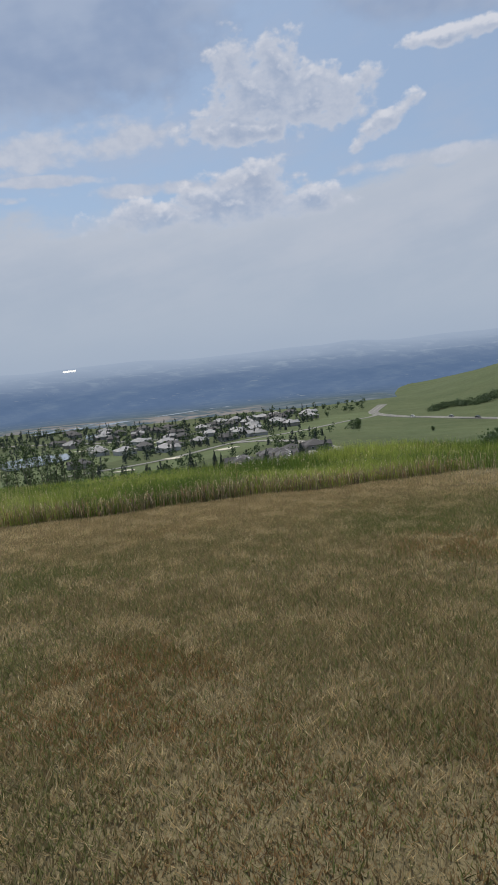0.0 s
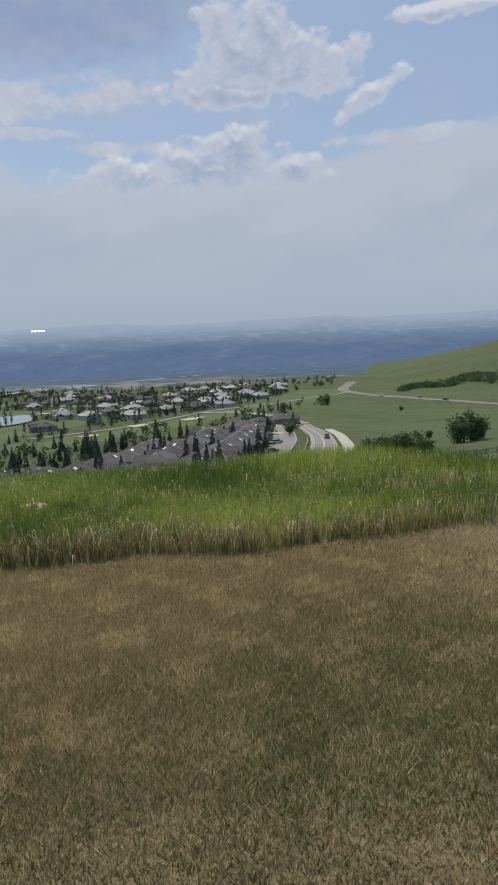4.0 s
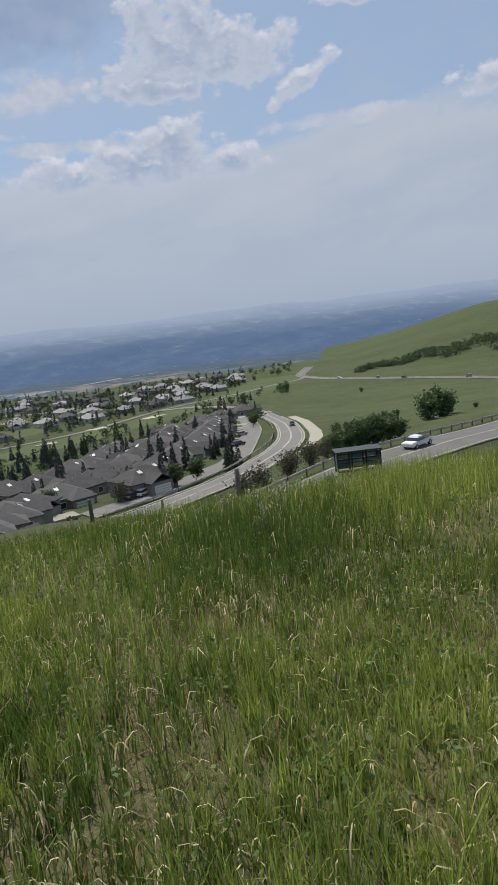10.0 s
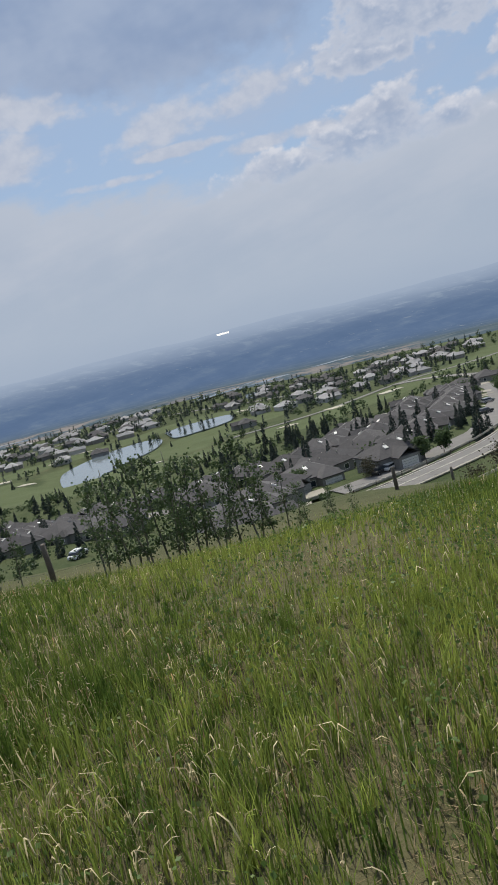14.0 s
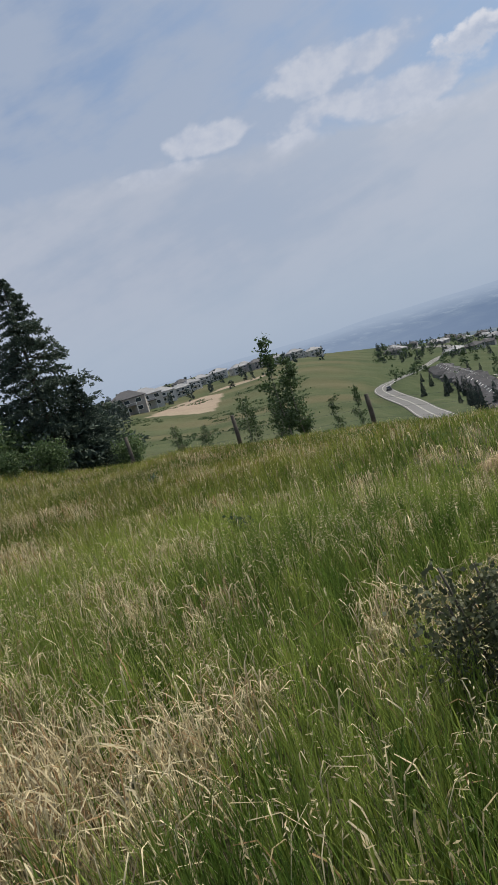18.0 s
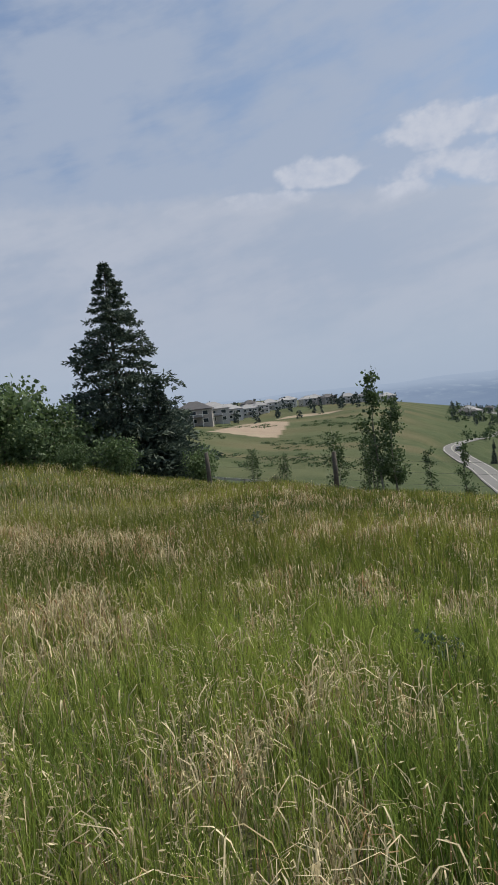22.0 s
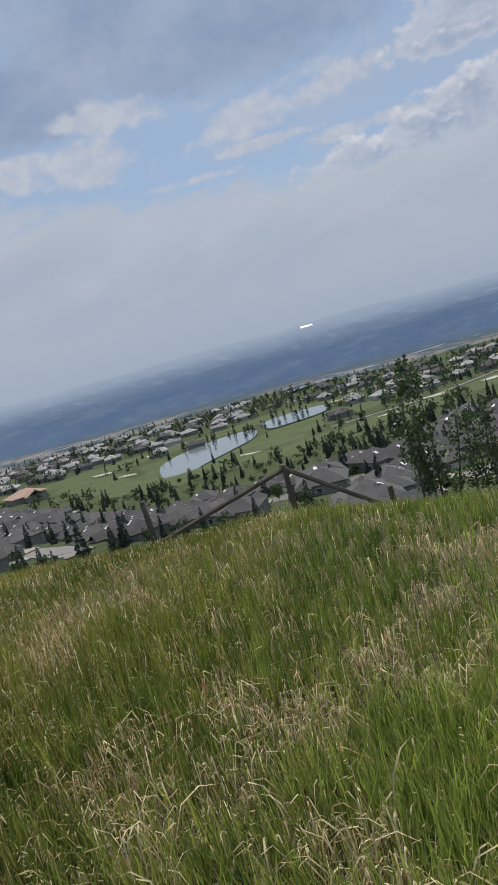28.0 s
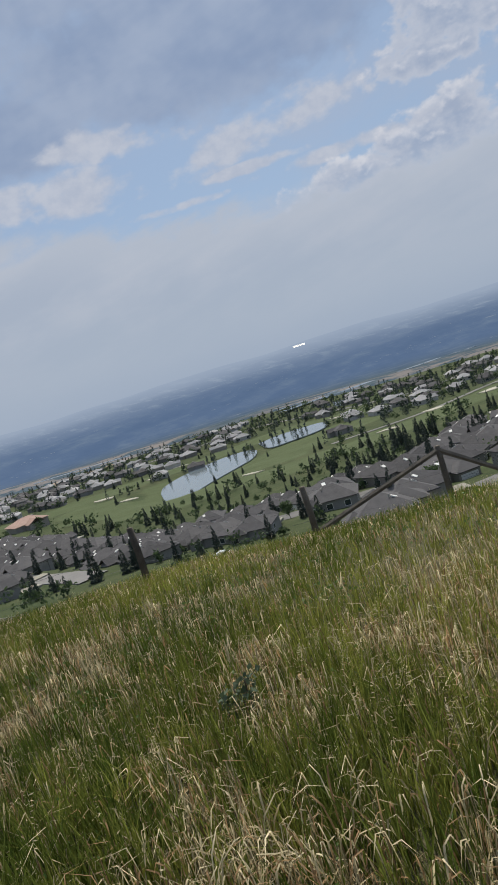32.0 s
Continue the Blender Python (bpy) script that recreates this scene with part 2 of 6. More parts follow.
SECTORS[60] = [-1.6, -1.75, -2.25, -4.19, -7.33, -12.6, -17.4, -20.4, -22, -20.5, -13.5, -13, -20, -30, -50]
SECTORS[68] = [-1.6, -1.7, -1.92, -3.51, -6.3, -10.4, -14.2, -18.2, -19.5, -20.5, -15.5, -9, -8, -8, -8]
SECTORS[76] = [-1.6, -1.65, -2.0, -2.7, -4.4, -7.4, -11.4, -14.6, -15, -14, -11, -5, -5, -5, -5]
SECTORS[88] = [-1.6, -1.6, -1.65, -1.5, -2.1, -4.2, -6.4, -8, -8, -8, -7, -5, -5, -5, -5]
SECTORS[93] = [-1.6, -1.5, -1.45, -0.95, -0.9, -1.6, -4.6, -6.5, -7, -7, -6, -5, -5, -5, -5]
SECTORS[100] = [-1.6, -1.4, -1.1, 0.0, 0.5, 0.6, 0.4, 0, 0, 0, 0, 0, 0, 0, 0]
SECTORS[120] = [-1.6, -1.3, -0.9, 0.3, 0.9, 1.0, 0, 0, 0, 0, 0, 0, 0, 0, 0]
SECTORS[180] = SECTORS[-180]


def along_ring(zs, r):
    """Smooth height at the distances r in one sector."""
    zs = np.asarray(zs, float)
    d = np.diff(zs) / np.diff(RINGS)
    m = np.concatenate([[d[0]], (d[1:] + d[:-1]) / 2, [d[-1]]])
    i = np.clip(np.searchsorted(RINGS, r) - 1, 0, len(RINGS) - 2)
    h = RINGS[i + 1] - RINGS[i]
    t = np.clip((r - RINGS[i]) / h, 0, 1)
    return ((1 + 2 * t) * (1 - t) ** 2 * zs[i] + t * (1 - t) ** 2 * h * m[i]
            + t * t * (3 - 2 * t) * zs[i + 1] + t * t * (t - 1) * h * m[i + 1])


def land(x, y):
    """The height of the bare land, before roads and lakes are cut into it."""
    x, y = np.asarray(x, float), np.asarray(y, float)
    dx, dy = x - HUB[0], y - HUB[1]
    r, a = np.hypot(dx, dy), np.degrees(np.arctan2(-dx, dy))
    keys = sorted(SECTORS)
    table = np.stack([along_ring(SECTORS[k], r) for k in keys])
    j = np.clip(np.searchsorted(keys, a) - 1, 0, len(keys) - 2)
    k0, k1 = np.array(keys, float)[j], np.array(keys, float)[j + 1]
    t = np.clip((a - k0) / (k1 - k0), 0, 1)
    t = 0.5 * t + 0.5 * t * t * (3 - 2 * t)
    z = np.take_along_axis(table, j[None], 0)[0] * (1 - t) + np.take_along_axis(table, (j + 1)[None], 0)[0] * t
    near = -1.6 - 0.074 * y
    w = np.clip((r - 5) / 5, 0, 1)
    w = w * w * (3 - 2 * w)
    # the mown lawn behind keeps its even slope
    lawn = np.clip((3 - y) / 4, 0, 1) * np.clip((26 - r) / 10, 0, 1)
    w = w * (1 - lawn)
    z = near * (1 - w) + z * w
    roll = (np.sin(x * 0.9 + 1.3 * np.sin(y * 0.5)) * np.sin(y * 0.7 + 0.8) * 0.05 * np.clip((r - 6) / 20, 0, 1)
            + np.sin(x * 0.11 + 1.0) * np.sin(y * 0.13) * 0.35 * np.clip((r - 20) / 60, 0, 1)
            + np.sin(x * 0.021) * np.sin(y * 0.027 + 2) * 0.8 * np.clip((r - 120) / 200, 0, 1))
    return z + roll

# ---- meshes ----


def mesh_ob(name, verts, faces, mat, parent=None, label="", smooth=False):
    me = bpy.data.meshes.new(name)
    me.from_pydata([tuple(v) for v in verts], [], faces)
    me.materials.append(mat)
    if smooth:
        me.polygons.foreach_set("use_smooth", [True] * len(me.polygons))
    ob = new(name, me)
    if parent is not None:
        ob.parent = parent
    if label:
        ob["label"] = label
    return ob


def part(name, bm, mat, parent=None, label="", smooth=False):
    me = bpy.data.meshes.new(name)
    bm.to_mesh(me)
    bm.free()
    me.materials.append(mat)
    if smooth:
        me.polygons.foreach_set("use_smooth", [True] * len(me.polygons))
    ob = new(name, me)
    if parent is not None:
        ob.parent = parent
    if label:
        ob["label"] = label
    return ob


def grid_mesh(name, V, wrap, mat):
    """A smooth sheet from an array of rows x columns of points."""
    rows, cols = V.shape[:2]
    i, j = np.meshgrid(np.arange(rows - 1), np.arange(cols if wrap else cols - 1), indexing="ij")
    k = (j + 1) % cols
    F = np.stack([i * cols + j, i * cols + k, (i + 1) * cols + k, (i + 1) * cols + j], -1).reshape(-1, 4)
    me = bpy.data.meshes.new(name)
    me.vertices.add(rows * cols)
    me.vertices.foreach_set("co", V.reshape(-1).astype(np.float32))
    me.loops.add(len(F) * 4)
    me.loops.foreach_set("vertex_index", F.reshape(-1).astype(np.int32))
    me.polygons.add(len(F))
    me.polygons.foreach_set("loop_start", np.arange(0, len(F) * 4, 4, dtype=np.int32))
    me.update(calc_edges=True)
    me.polygons.foreach_set("use_smooth", np.ones(len(F), bool))
    me.materials.append(mat)
    return new(name, me)

# ---- roads and lakes cut into the land ----


def spline(pts, step):
    """Points every step metres along a smooth line through pts (two or three numbers each)."""
    p = np.asarray(pts, float)
    q = np.vstack([2 * p[0] - p[1], p, 2 * p[-1] - p[-2]])
    out = []
    for i in range(1, len(q) - 2):
        n = max(2, int(np.linalg.norm(q[i + 1][:2] - q[i][:2]) / step))
        t = np.linspace(0, 1, n, endpoint=False)[:, None]
        a, b, c, d = q[i - 1], q[i], q[i + 1], q[i + 2]
        out.append(0.5 * ((2 * b) + (c - a) * t + (2 * a - 5 * b + 4 * c - d) * t ** 2 + (3 * b - a - 3 * c + d) * t ** 3))
    return np.vstack(out + [p[-1:]])


def settle(pts, step, sweep):
    line = spline(pts, step)
    z = land(line[:, 0], line[:, 1])
    k = max(3, int(sweep / step)) | 1
    pad = np.pad(z, k // 2, mode="edge")
    return np.column_stack([line[:, :2], np.convolve(pad, np.ones(k) / k, mode="valid")])


# name: line on the plan, half width
ROAD_LINES = {
    "hill_road": ([(-150, -14), (-128, 14), (-113, 39), (-95, 56), (-72, 68), (-46, 76), (-20, 79), (2, 80), (16, 82), (34, 84),
                   (52, 94), (75, 108), (104, 128), (140, 165), (176, 215), (205, 275), (226, 340), (232, 400), (216, 470),
                   (200, 530), (188, 590), (196, 660), (230, 740)], 4.8),
    "lower_road": ([(40, 462), (60, 440), (76, 402), (82, 362), (79, 320), (70, 262), (57, 205), (46, 172), (35, 154), (26, 145), (10, 134),
                    (2, 129)], 3.7),
    "street": ([(62, 350), (66, 318), (55, 252), (44, 210), (34, 178), (27, 168), (19, 159), (9, 149), (-4, 141)], 3.2),
    "west_road": ([(-100, 83), (-115, 94), (-150, 118), (-190, 144), (-226, 162), (-246, 174), (-266, 192), (-300, 228),
                   (-345, 278), (-390, 330), (-440, 392), (-530, 448), (-660, 500)], 3.5),
    "fairway_lane": ([(-60, 392), (-11, 416), (33, 460), (58, 481), (85, 499), (118, 540), (149, 573), (174, 592), (192, 630)], 2.0),
    "close": ([(-78, 196), (-60, 176), (-42, 172), (-20, 178), (-6, 196), (-2, 216)], 3.2),
    "west_close": ([(-250, 262), (-205, 224), (-165, 195), (-128, 166), (-96, 142), (-84, 132)], 3.4),
    "town_street": ([(-430, 560), (-330, 640), (-230, 665), (-150, 690), (-60, 650), (10, 640), (70, 720), (120, 800)], 4.0),
}
ROADS = {k: (settle(v[0], 3.0, 30.0), v[1]) for k, v in ROAD_LINES.items()}
LAKE_Z = -62.4
LAKES = [
    [(-170, 401), (-177, 430), (-170, 465), (-154, 489), (-138, 497), (-124, 484), (-120, 450), (-128, 421), (-136, 396), (-143, 370), (-156, 372)],
    [(-129, 517), (-118, 535), (-100, 542), (-82, 542), (-75, 512), (-82, 495), (-97, 484), (-113, 479)],
]
LAKE_RIMS = [spline(l + l[:1], 3.0)[:-1] for l in LAKES]


def to_line(x, y, line):
    """Distance from points to a line, and the line's height at the nearest place."""
    best, high = np.full(x.shape, 1e9), np.zeros(x.shape)
    for a, b in zip(line[:-1], line[1:]):
        d = b[:2] - a[:2]
        t = np.clip(((x - a[0]) * d[0] + (y - a[1]) * d[1]) / (d @ d + 1e-9), 0, 1)
        g = np.hypot(x - a[0] - t * d[0], y - a[1] - t * d[1])
        m = g < best
        best = np.where(m, g, best)
        if len(a) > 2:
            high = np.where(m, a[2] + t * (b[2] - a[2]), high)
    return best, high


def inside(x, y, rim):
    r = np.asarray(rim)
    odd = np.zeros(x.shape, bool)
    for (ax, ay), (bx, by) in zip(r, np.roll(r, -1, 0)):
        cross = (ay > y) != (by > y)
        odd ^= cross & (x < (bx - ax) * (y - ay) / (by - ay + 1e-12) + ax)
    return odd


def ease(v, lo, hi):
    t = np.clip((v - lo) / (hi - lo), 0, 1)
    return t * t * (3 - 2 * t)


def ground_z(x, y):
    x, y = np.atleast_1d(np.asarray(x, float)), np.atleast_1d(np.asarray(y, float))
    z = land(x, y)
    far = np.hypot(x - HUB[0], y - HUB[1]) > 40
    if far.any():
        fx, fy, fz = x[far], y[far], z[far]
        for line, half in ROADS.values():
            lo, hi = line[:, :2].min(0) - 25, line[:, :2].max(0) + 25
            box = (fx > lo[0]) & (fx < hi[0]) & (fy > lo[1]) & (fy < hi[1])
            if box.any():
                d, h = to_line(fx[box], fy[box], line[::2] if len(line) > 60 else line)
                w = ease(d, half + 1.5, half + 10)
                fz[box] = (h - 0.1) * (1 - w) + fz[box] * w
        for rim in LAKE_RIMS:
            lo, hi = rim.min(0) - 30, rim.max(0) + 30
            box = (fx > lo[0]) & (fx < hi[0]) & (fy > lo[1]) & (fy < hi[1])
            if box.any():
                d, _ = to_line(fx[box], fy[box], np.vstack([rim, rim[:1]]))
                d = np.where(inside(fx[box], fy[box], rim), -d, d)
                w = ease(d, -4, 22)
                fz[box] = (LAKE_Z - 0.9) * (1 - w) + fz[box] * w
        # a levelled shelf under the roadside shelter
        k = np.exp(-(np.hypot(fx - 22.4, fy - 56.5) / 4.2) ** 4)
        fz = fz * (1 - k) - 14.8 * k
        z[far] = fz
    return z


def gz(x, y):
    return float(ground_z(x, y)[0])


def lawn_edge(x):
    """Where the mown lawn ends and the tall grass begins."""
    x = np.asarray(x, float)
    return 0.02 + 0.055 * x + (0.12 * np.sin(x * 1.7) + 0.07 * np.sin(x * 4.1 + 1)) * (1 - 0.75 * np.clip((-x - 3) / 2, 0, 1)) - 0.004 * np.clip(-x - 4, 0, 26) ** 2 - 1.5 * ease(-x, 24, 34) + 0.06 * np.clip(-x - 4, 0, 1)

# ---- materials ----


def material(name):
    m = bpy.data.materials.new(name)
    m.use_nodes = True
    return m, Nodes(m.node_tree)


def finish(n, colour, rough=0.85, metal=0.0, bump=None, dist=0.02, through_light=0.0, spec=0.3):
    b = n.add("ShaderNodeBsdfPrincipled", i0=colour)
    n.plug(b.inputs["Roughness"], rough)
    b.inputs["Metallic"].default_value = metal
    b.inputs["Specular IOR Level"].default_value = spec
    if bump is not None:
        k = n.add("ShaderNodeBump", Height=bump)
        k.inputs["Strength"].default_value, k.inputs["Distance"].default_value = 0.7, dist
        n.plug(b.inputs["Normal"], k)
    out = b
    if through_light:
        t = n.add("ShaderNodeBsdfTranslucent", i0=colour)
        out = n.add("ShaderNodeMixShader", i0=through_light)
        n.plug(out.inputs[1], b)
        n.plug(out.inputs[2], t)
    n.add("ShaderNodeOutputMaterial", i0=out)


def where(n):
    return n.add("ShaderNodeNewGeometry").outputs["Position"]


def worn(name, a, b, scale=1.0, rough=0.8, fine=12.0, metal=0.0, bump=0.01, spec=0.3):
    """A surface of two near colours, mottled broadly and finely, a little different on each object."""
    m, n = material(name)
    p = where(n)
    big, small = n.noise(scale, 4.0, 0.6, p), n.noise(scale * fine, 3.0, 0.6, p)
    rnd = n.add("ShaderNodeObjectInfo").outputs["Random"]
    f = n.math("ADD", n.math("MULTIPLY", big, 0.8), n.math("MULTIPLY", small, 0.5))
    f = n.math("ADD", f, n.math("MULTIPLY", n.math("SUBTRACT", rnd, 0.5), 0.5))
    finish(n, n.ramp(f, (0.3, a), (0.95, b)), rough, metal, small, bump, spec=spec)
    return m


def leafy(name, stops, light=0.35, rough=0.55, scale=0.9):
    """Leaves and blades: each piece its own tint, with broader drifts of tone."""
    m, n = material(name)
    isl = n.add("ShaderNodeNewGeometry").outputs["Random Per Island"]
    rnd = n.add("ShaderNodeObjectInfo").outputs["Random"]
    f = n.math("ADD", n.math("MULTIPLY", isl, 0.6), n.math("MULTIPLY", n.noise(scale, 3.0, 0.6, where(n)), 0.5))
    f = n.math("ADD", f, n.math("MULTIPLY", n.math("SUBTRACT", rnd, 0.5), 0.25))
    finish(n, n.ramp(f, *stops), rough, through_light=light)
    return m


def blade_material(name, light=0.45, rough=0.7):
    """Grass whose tint is kept blade by blade in the mesh."""
    m, n = material(name)
    c = n.add("ShaderNodeAttribute", {"attribute_name": "tint"}).outputs["Color"]
    isl = n.add("ShaderNodeNewGeometry").outputs["Random Per Island"]
    c = n.mix(1.0, c, n.ramp(isl, (0.0, (0.7, 0.7, 0.7)), (1.0, (1.25, 1.25, 1.25))), "MULTIPLY")
    finish(n, c, rough, through_light=light, spec=0.08)
    return m


def ground_material():
    m, n = material("hillside")
    p = where(n)
    z = n.add("ShaderNodeAttribute", {"attribute_name": "zone"})
    sep = n.add("ShaderNodeSeparateColor", i0=z.outputs["Color"])
    mown, dry, bare = sep.outputs
    big, mid, small, grit = n.noise(0.018, 4.0, 0.6, p), n.noise(0.14, 4.0, 0.65, p), n.noise(1.6, 4.0, 0.65, p), n.noise(30.0, 3.0, 0.6, p)
    f = n.math("ADD", n.math("MULTIPLY", big, 0.42), n.math("ADD", n.math("MULTIPLY", mid, 0.52), n.math("MULTIPLY", small, 0.25)))
    col = n.ramp(f, (0.35, (0.030, 0.044, 0.019)), (0.52, (0.047, 0.064, 0.027)), (0.66, (0.066, 0.080, 0.037)), (0.8, (0.098, 0.098, 0.052)))
    col = n.mix(mown, col, n.ramp(n.math("ADD", n.math("MULTIPLY", mid, 0.6), n.math("MULTIPLY", small, 0.4)), (0.3, (0.066, 0.088, 0.040)), (0.7, (0.096, 0.116, 0.056))))
    col = n.mix(dry, col, n.ramp(n.math("ADD", n.math("MULTIPLY", small, 0.6), n.math("MULTIPLY", grit, 0.4)), (0.3, (0.092, 0.074, 0.042)), (0.7, (0.178, 0.144, 0.084))))
    col = n.mix(bare, col, n.ramp(n.math("ADD", n.math("MULTIPLY", mid, 0.5), n.math("MULTIPLY", small, 0.5)), (0.3, (0.30, 0.225, 0.17)), (0.7, (0.42, 0.325, 0.26))))
    finish(n, col, 0.95, bump=n.math("ADD", small, n.math("MULTIPLY", grit, 0.2)), dist=0.12, spec=0.1)
    return m


def backdrop_material():
    """The far side of the valley: woods, fields and a pale rim, the haze of miles of air painted into a glowing colour.
    """
    m, n = material("hazy_far_valley")
    p = where(n)
    sep = n.add("ShaderNodeSeparateXYZ", i0=p)
    x, y, zz = sep.outputs
    d = n.math("SQRT", n.math("ADD", n.math("MULTIPLY", x, x), n.math("MULTIPLY", y, y)))
    az = n.math("MULTIPLY", n.math("ARCTAN2", n.math("MULTIPLY", x, -1.0), y), 57.2958)
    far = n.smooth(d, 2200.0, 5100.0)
    swept = n.combine(n.math("ADD", n.math("MULTIPLY", az, 0.22), n.math("MULTIPLY", d, 0.0012)), n.math("MULTIPLY", d, 0.0014), 0.0)
    strip = n.combine(n.math("SUBTRACT", n.math("MULTIPLY", az, 0.7), n.math("MULTIPLY", d, 0.0015)), n.math("MULTIPLY", d, 0.0030), 3.0)
    a, b, c = n.noise(1.0, 4.0, 0.6, swept), n.noise(1.0, 4.0, 0.65, strip), n.noise(0.02, 4.0, 0.6, p)
    f = n.math("ADD", n.math("MULTIPLY", a, 0.5), n.math("ADD", n.math("MULTIPLY", b, 0.35), n.math("MULTIPLY", c, 0.15)))
    # woods tinted blue for the air in front of them
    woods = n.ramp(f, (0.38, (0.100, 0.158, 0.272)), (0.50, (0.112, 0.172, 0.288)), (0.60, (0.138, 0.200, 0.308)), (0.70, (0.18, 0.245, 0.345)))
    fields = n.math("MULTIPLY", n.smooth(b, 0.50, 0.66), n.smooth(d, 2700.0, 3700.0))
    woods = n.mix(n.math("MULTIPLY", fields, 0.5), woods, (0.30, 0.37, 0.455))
    flats = n.math("SUBTRACT", 1.0, n.smooth(d, 1150.0, 1800.0))
    woods = n.mix(n.math("MULTIPLY", flats, 0.75), woods, n.ramp(c, (0.35, (0.085, 0.118, 0.125)), (0.55, (0.125, 0.158, 0.155)), (0.72, (0.24, 0.26, 0.25))))
    town = n.math("MULTIPLY", n.smooth(n.noise(0.045, 2.0, 0.5, p), 0.66, 0.70), n.smooth(n.noise(0.0035, 2.0, 0.5, p), 0.54, 0.62))
    woods = n.mix(n.math("MULTIPLY", town, 0.55), woods, (0.34, 0.38, 0.42))
    gap = n.math("MULTIPLY", n.math("MULTIPLY", n.smooth(az, 15.0, 21.0), n.math("SUBTRACT", 1.0, n.smooth(az, 36.0, 44.0))), n.math("SUBTRACT", 1.0, n.smooth(d, 1150.0, 1450.0)))
    east = n.math("MULTIPLY", n.math("MULTIPLY", n.smooth(az, -9.0, -6.0), n.math("SUBTRACT", 1.0, n.smooth(az, 10.0, 16.0))), n.math("SUBTRACT", 1.0, n.smooth(d, 1000.0, 1250.0)))
    bars = n.math("MULTIPLY", n.math("MAXIMUM", gap, n.math("MULTIPLY", east, 0.9)), n.smooth(n.noise(1.0, 4.0, 0.6, n.combine(n.math("MULTIPLY", az, 0.5), n.math("MULTIPLY", d, 0.012), 7.0)), 0.42, 0.58))
    woods = n.mix(n.math("MULTIPLY", bars, 0.8), woods, (0.36, 0.315, 0.29))
    # distance haze painted over: paler with distance and towards the west
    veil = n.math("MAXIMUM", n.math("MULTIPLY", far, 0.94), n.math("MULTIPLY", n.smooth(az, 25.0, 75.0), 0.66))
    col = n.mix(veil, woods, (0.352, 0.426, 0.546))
    # glows, so the sun and sky do not shade this colour
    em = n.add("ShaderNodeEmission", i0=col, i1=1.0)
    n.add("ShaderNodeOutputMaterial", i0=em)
    return m


def water_material():
    m, n = material("lake_water")
    p = where(n)
    finish(n, (0.16, 0.20, 0.22, 1), 0.12, bump=n.noise(0.8, 3.0, 0.6, p), dist=0.015, spec=0.9)
    return m


def glass_material(name, tint):
    m, n = material(name)
    finish(n, (*tint, 1), 0.08, spec=0.8)
    return m


GROUND, BACK, WATER = ground_material(), backdrop_material(), water_material()
ASPHALT = worn("asphalt", (0.125, 0.122, 0.118), (0.195, 0.188, 0.182), 0.3, 0.9, 20)
CONCRETE = worn("concrete", (0.25, 0.235, 0.195), (0.35, 0.33, 0.285), 0.5, 0.9, 10)
LINE = worn("road_paint", (0.34, 0.325, 0.27), (0.5, 0.485, 0.44), 1.0, 0.8)
SAND = worn("bunker_sand", (0.33, 0.31, 0.25), (0.44, 0.41, 0.34), 0.4, 0.95)
STEEL = worn("galvanised_steel", (0.30, 0.29, 0.26), (0.42, 0.41, 0.37), 2.0, 0.55, 8, 0.4)
OLDWOOD = worn("weathered_wood", (0.065, 0.055, 0.045), (0.17, 0.15, 0.125), 6.0, 0.95, 9, bump=0.01)
BARK = worn("bark", (0.05, 0.045, 0.035), (0.14, 0.125, 0.10), 5.0, 0.95, 8, bump=0.01)
PALEBARK = worn("pale_bark", (0.09, 0.085, 0.065), (0.22, 0.21, 0.17), 5.0, 0.9, 8)
SHINGLE = worn("roof_shingles", (0.042, 0.041, 0.045), (0.090, 0.087, 0.091), 0.7, 0.9, 14, bump=0.04)
SHINGLE_B = worn("brown_shingles", (0.052, 0.050, 0.053), (0.105, 0.101, 0.104), 0.7, 0.9, 14, bump=0.04)
# far roofs: sun glint painted in as a pale tone, held down for haze
SHINGLE_L = worn("glint_pale_shingles", (0.20, 0.20, 0.205), (0.34, 0.335, 0.34), 0.5, 0.85, 14, bump=0.04)
TILE_RED = worn("salmon_roof_tiles", (0.30, 0.19, 0.15), (0.40, 0.275, 0.23), 0.6, 0.85, 12)
STUCCO = worn("grey_stucco", (0.19, 0.185, 0.18), (0.29, 0.285, 0.275), 0.5, 0.9, 16)
STUCCO_B = worn("tan_stucco", (0.23, 0.215, 0.195), (0.34, 0.32, 0.295), 0.5, 0.9, 16)
# far house walls, dimmed in colour to soften contrast as haze would
SIDING = worn("pale_siding", (0.38, 0.375, 0.36), (0.54, 0.53, 0.51), 0.5, 0.8, 12)
TRIM = worn("white_trim", (0.62, 0.61, 0.58), (0.78, 0.77, 0.74), 1.0, 0.6)
PANE = glass_material("window_glass", (0.03, 0.04, 0.05))
BLUEPANE = glass_material("blue_glass", (0.10, 0.24, 0.36))
DARKFRAME = worn("dark_metal", (0.018, 0.024, 0.028), (0.045, 0.055, 0.06), 3.0, 0.5, 8, 0.3)
POSTER = worn("faded_posters", (0.20, 0.27, 0.33), (0.55, 0.57, 0.56), 1.1, 0.6, 3)
RUBBER = worn("tyre_rubber", (0.015, 0.015, 0.015), (0.03, 0.03, 0.03), 4.0, 0.9)
CARWHITE = worn("white_car_paint", (0.62, 0.63, 0.64), (0.74, 0.74, 0.75), 1.0, 0.3, 4, 0.0, 0.001, 0.6)
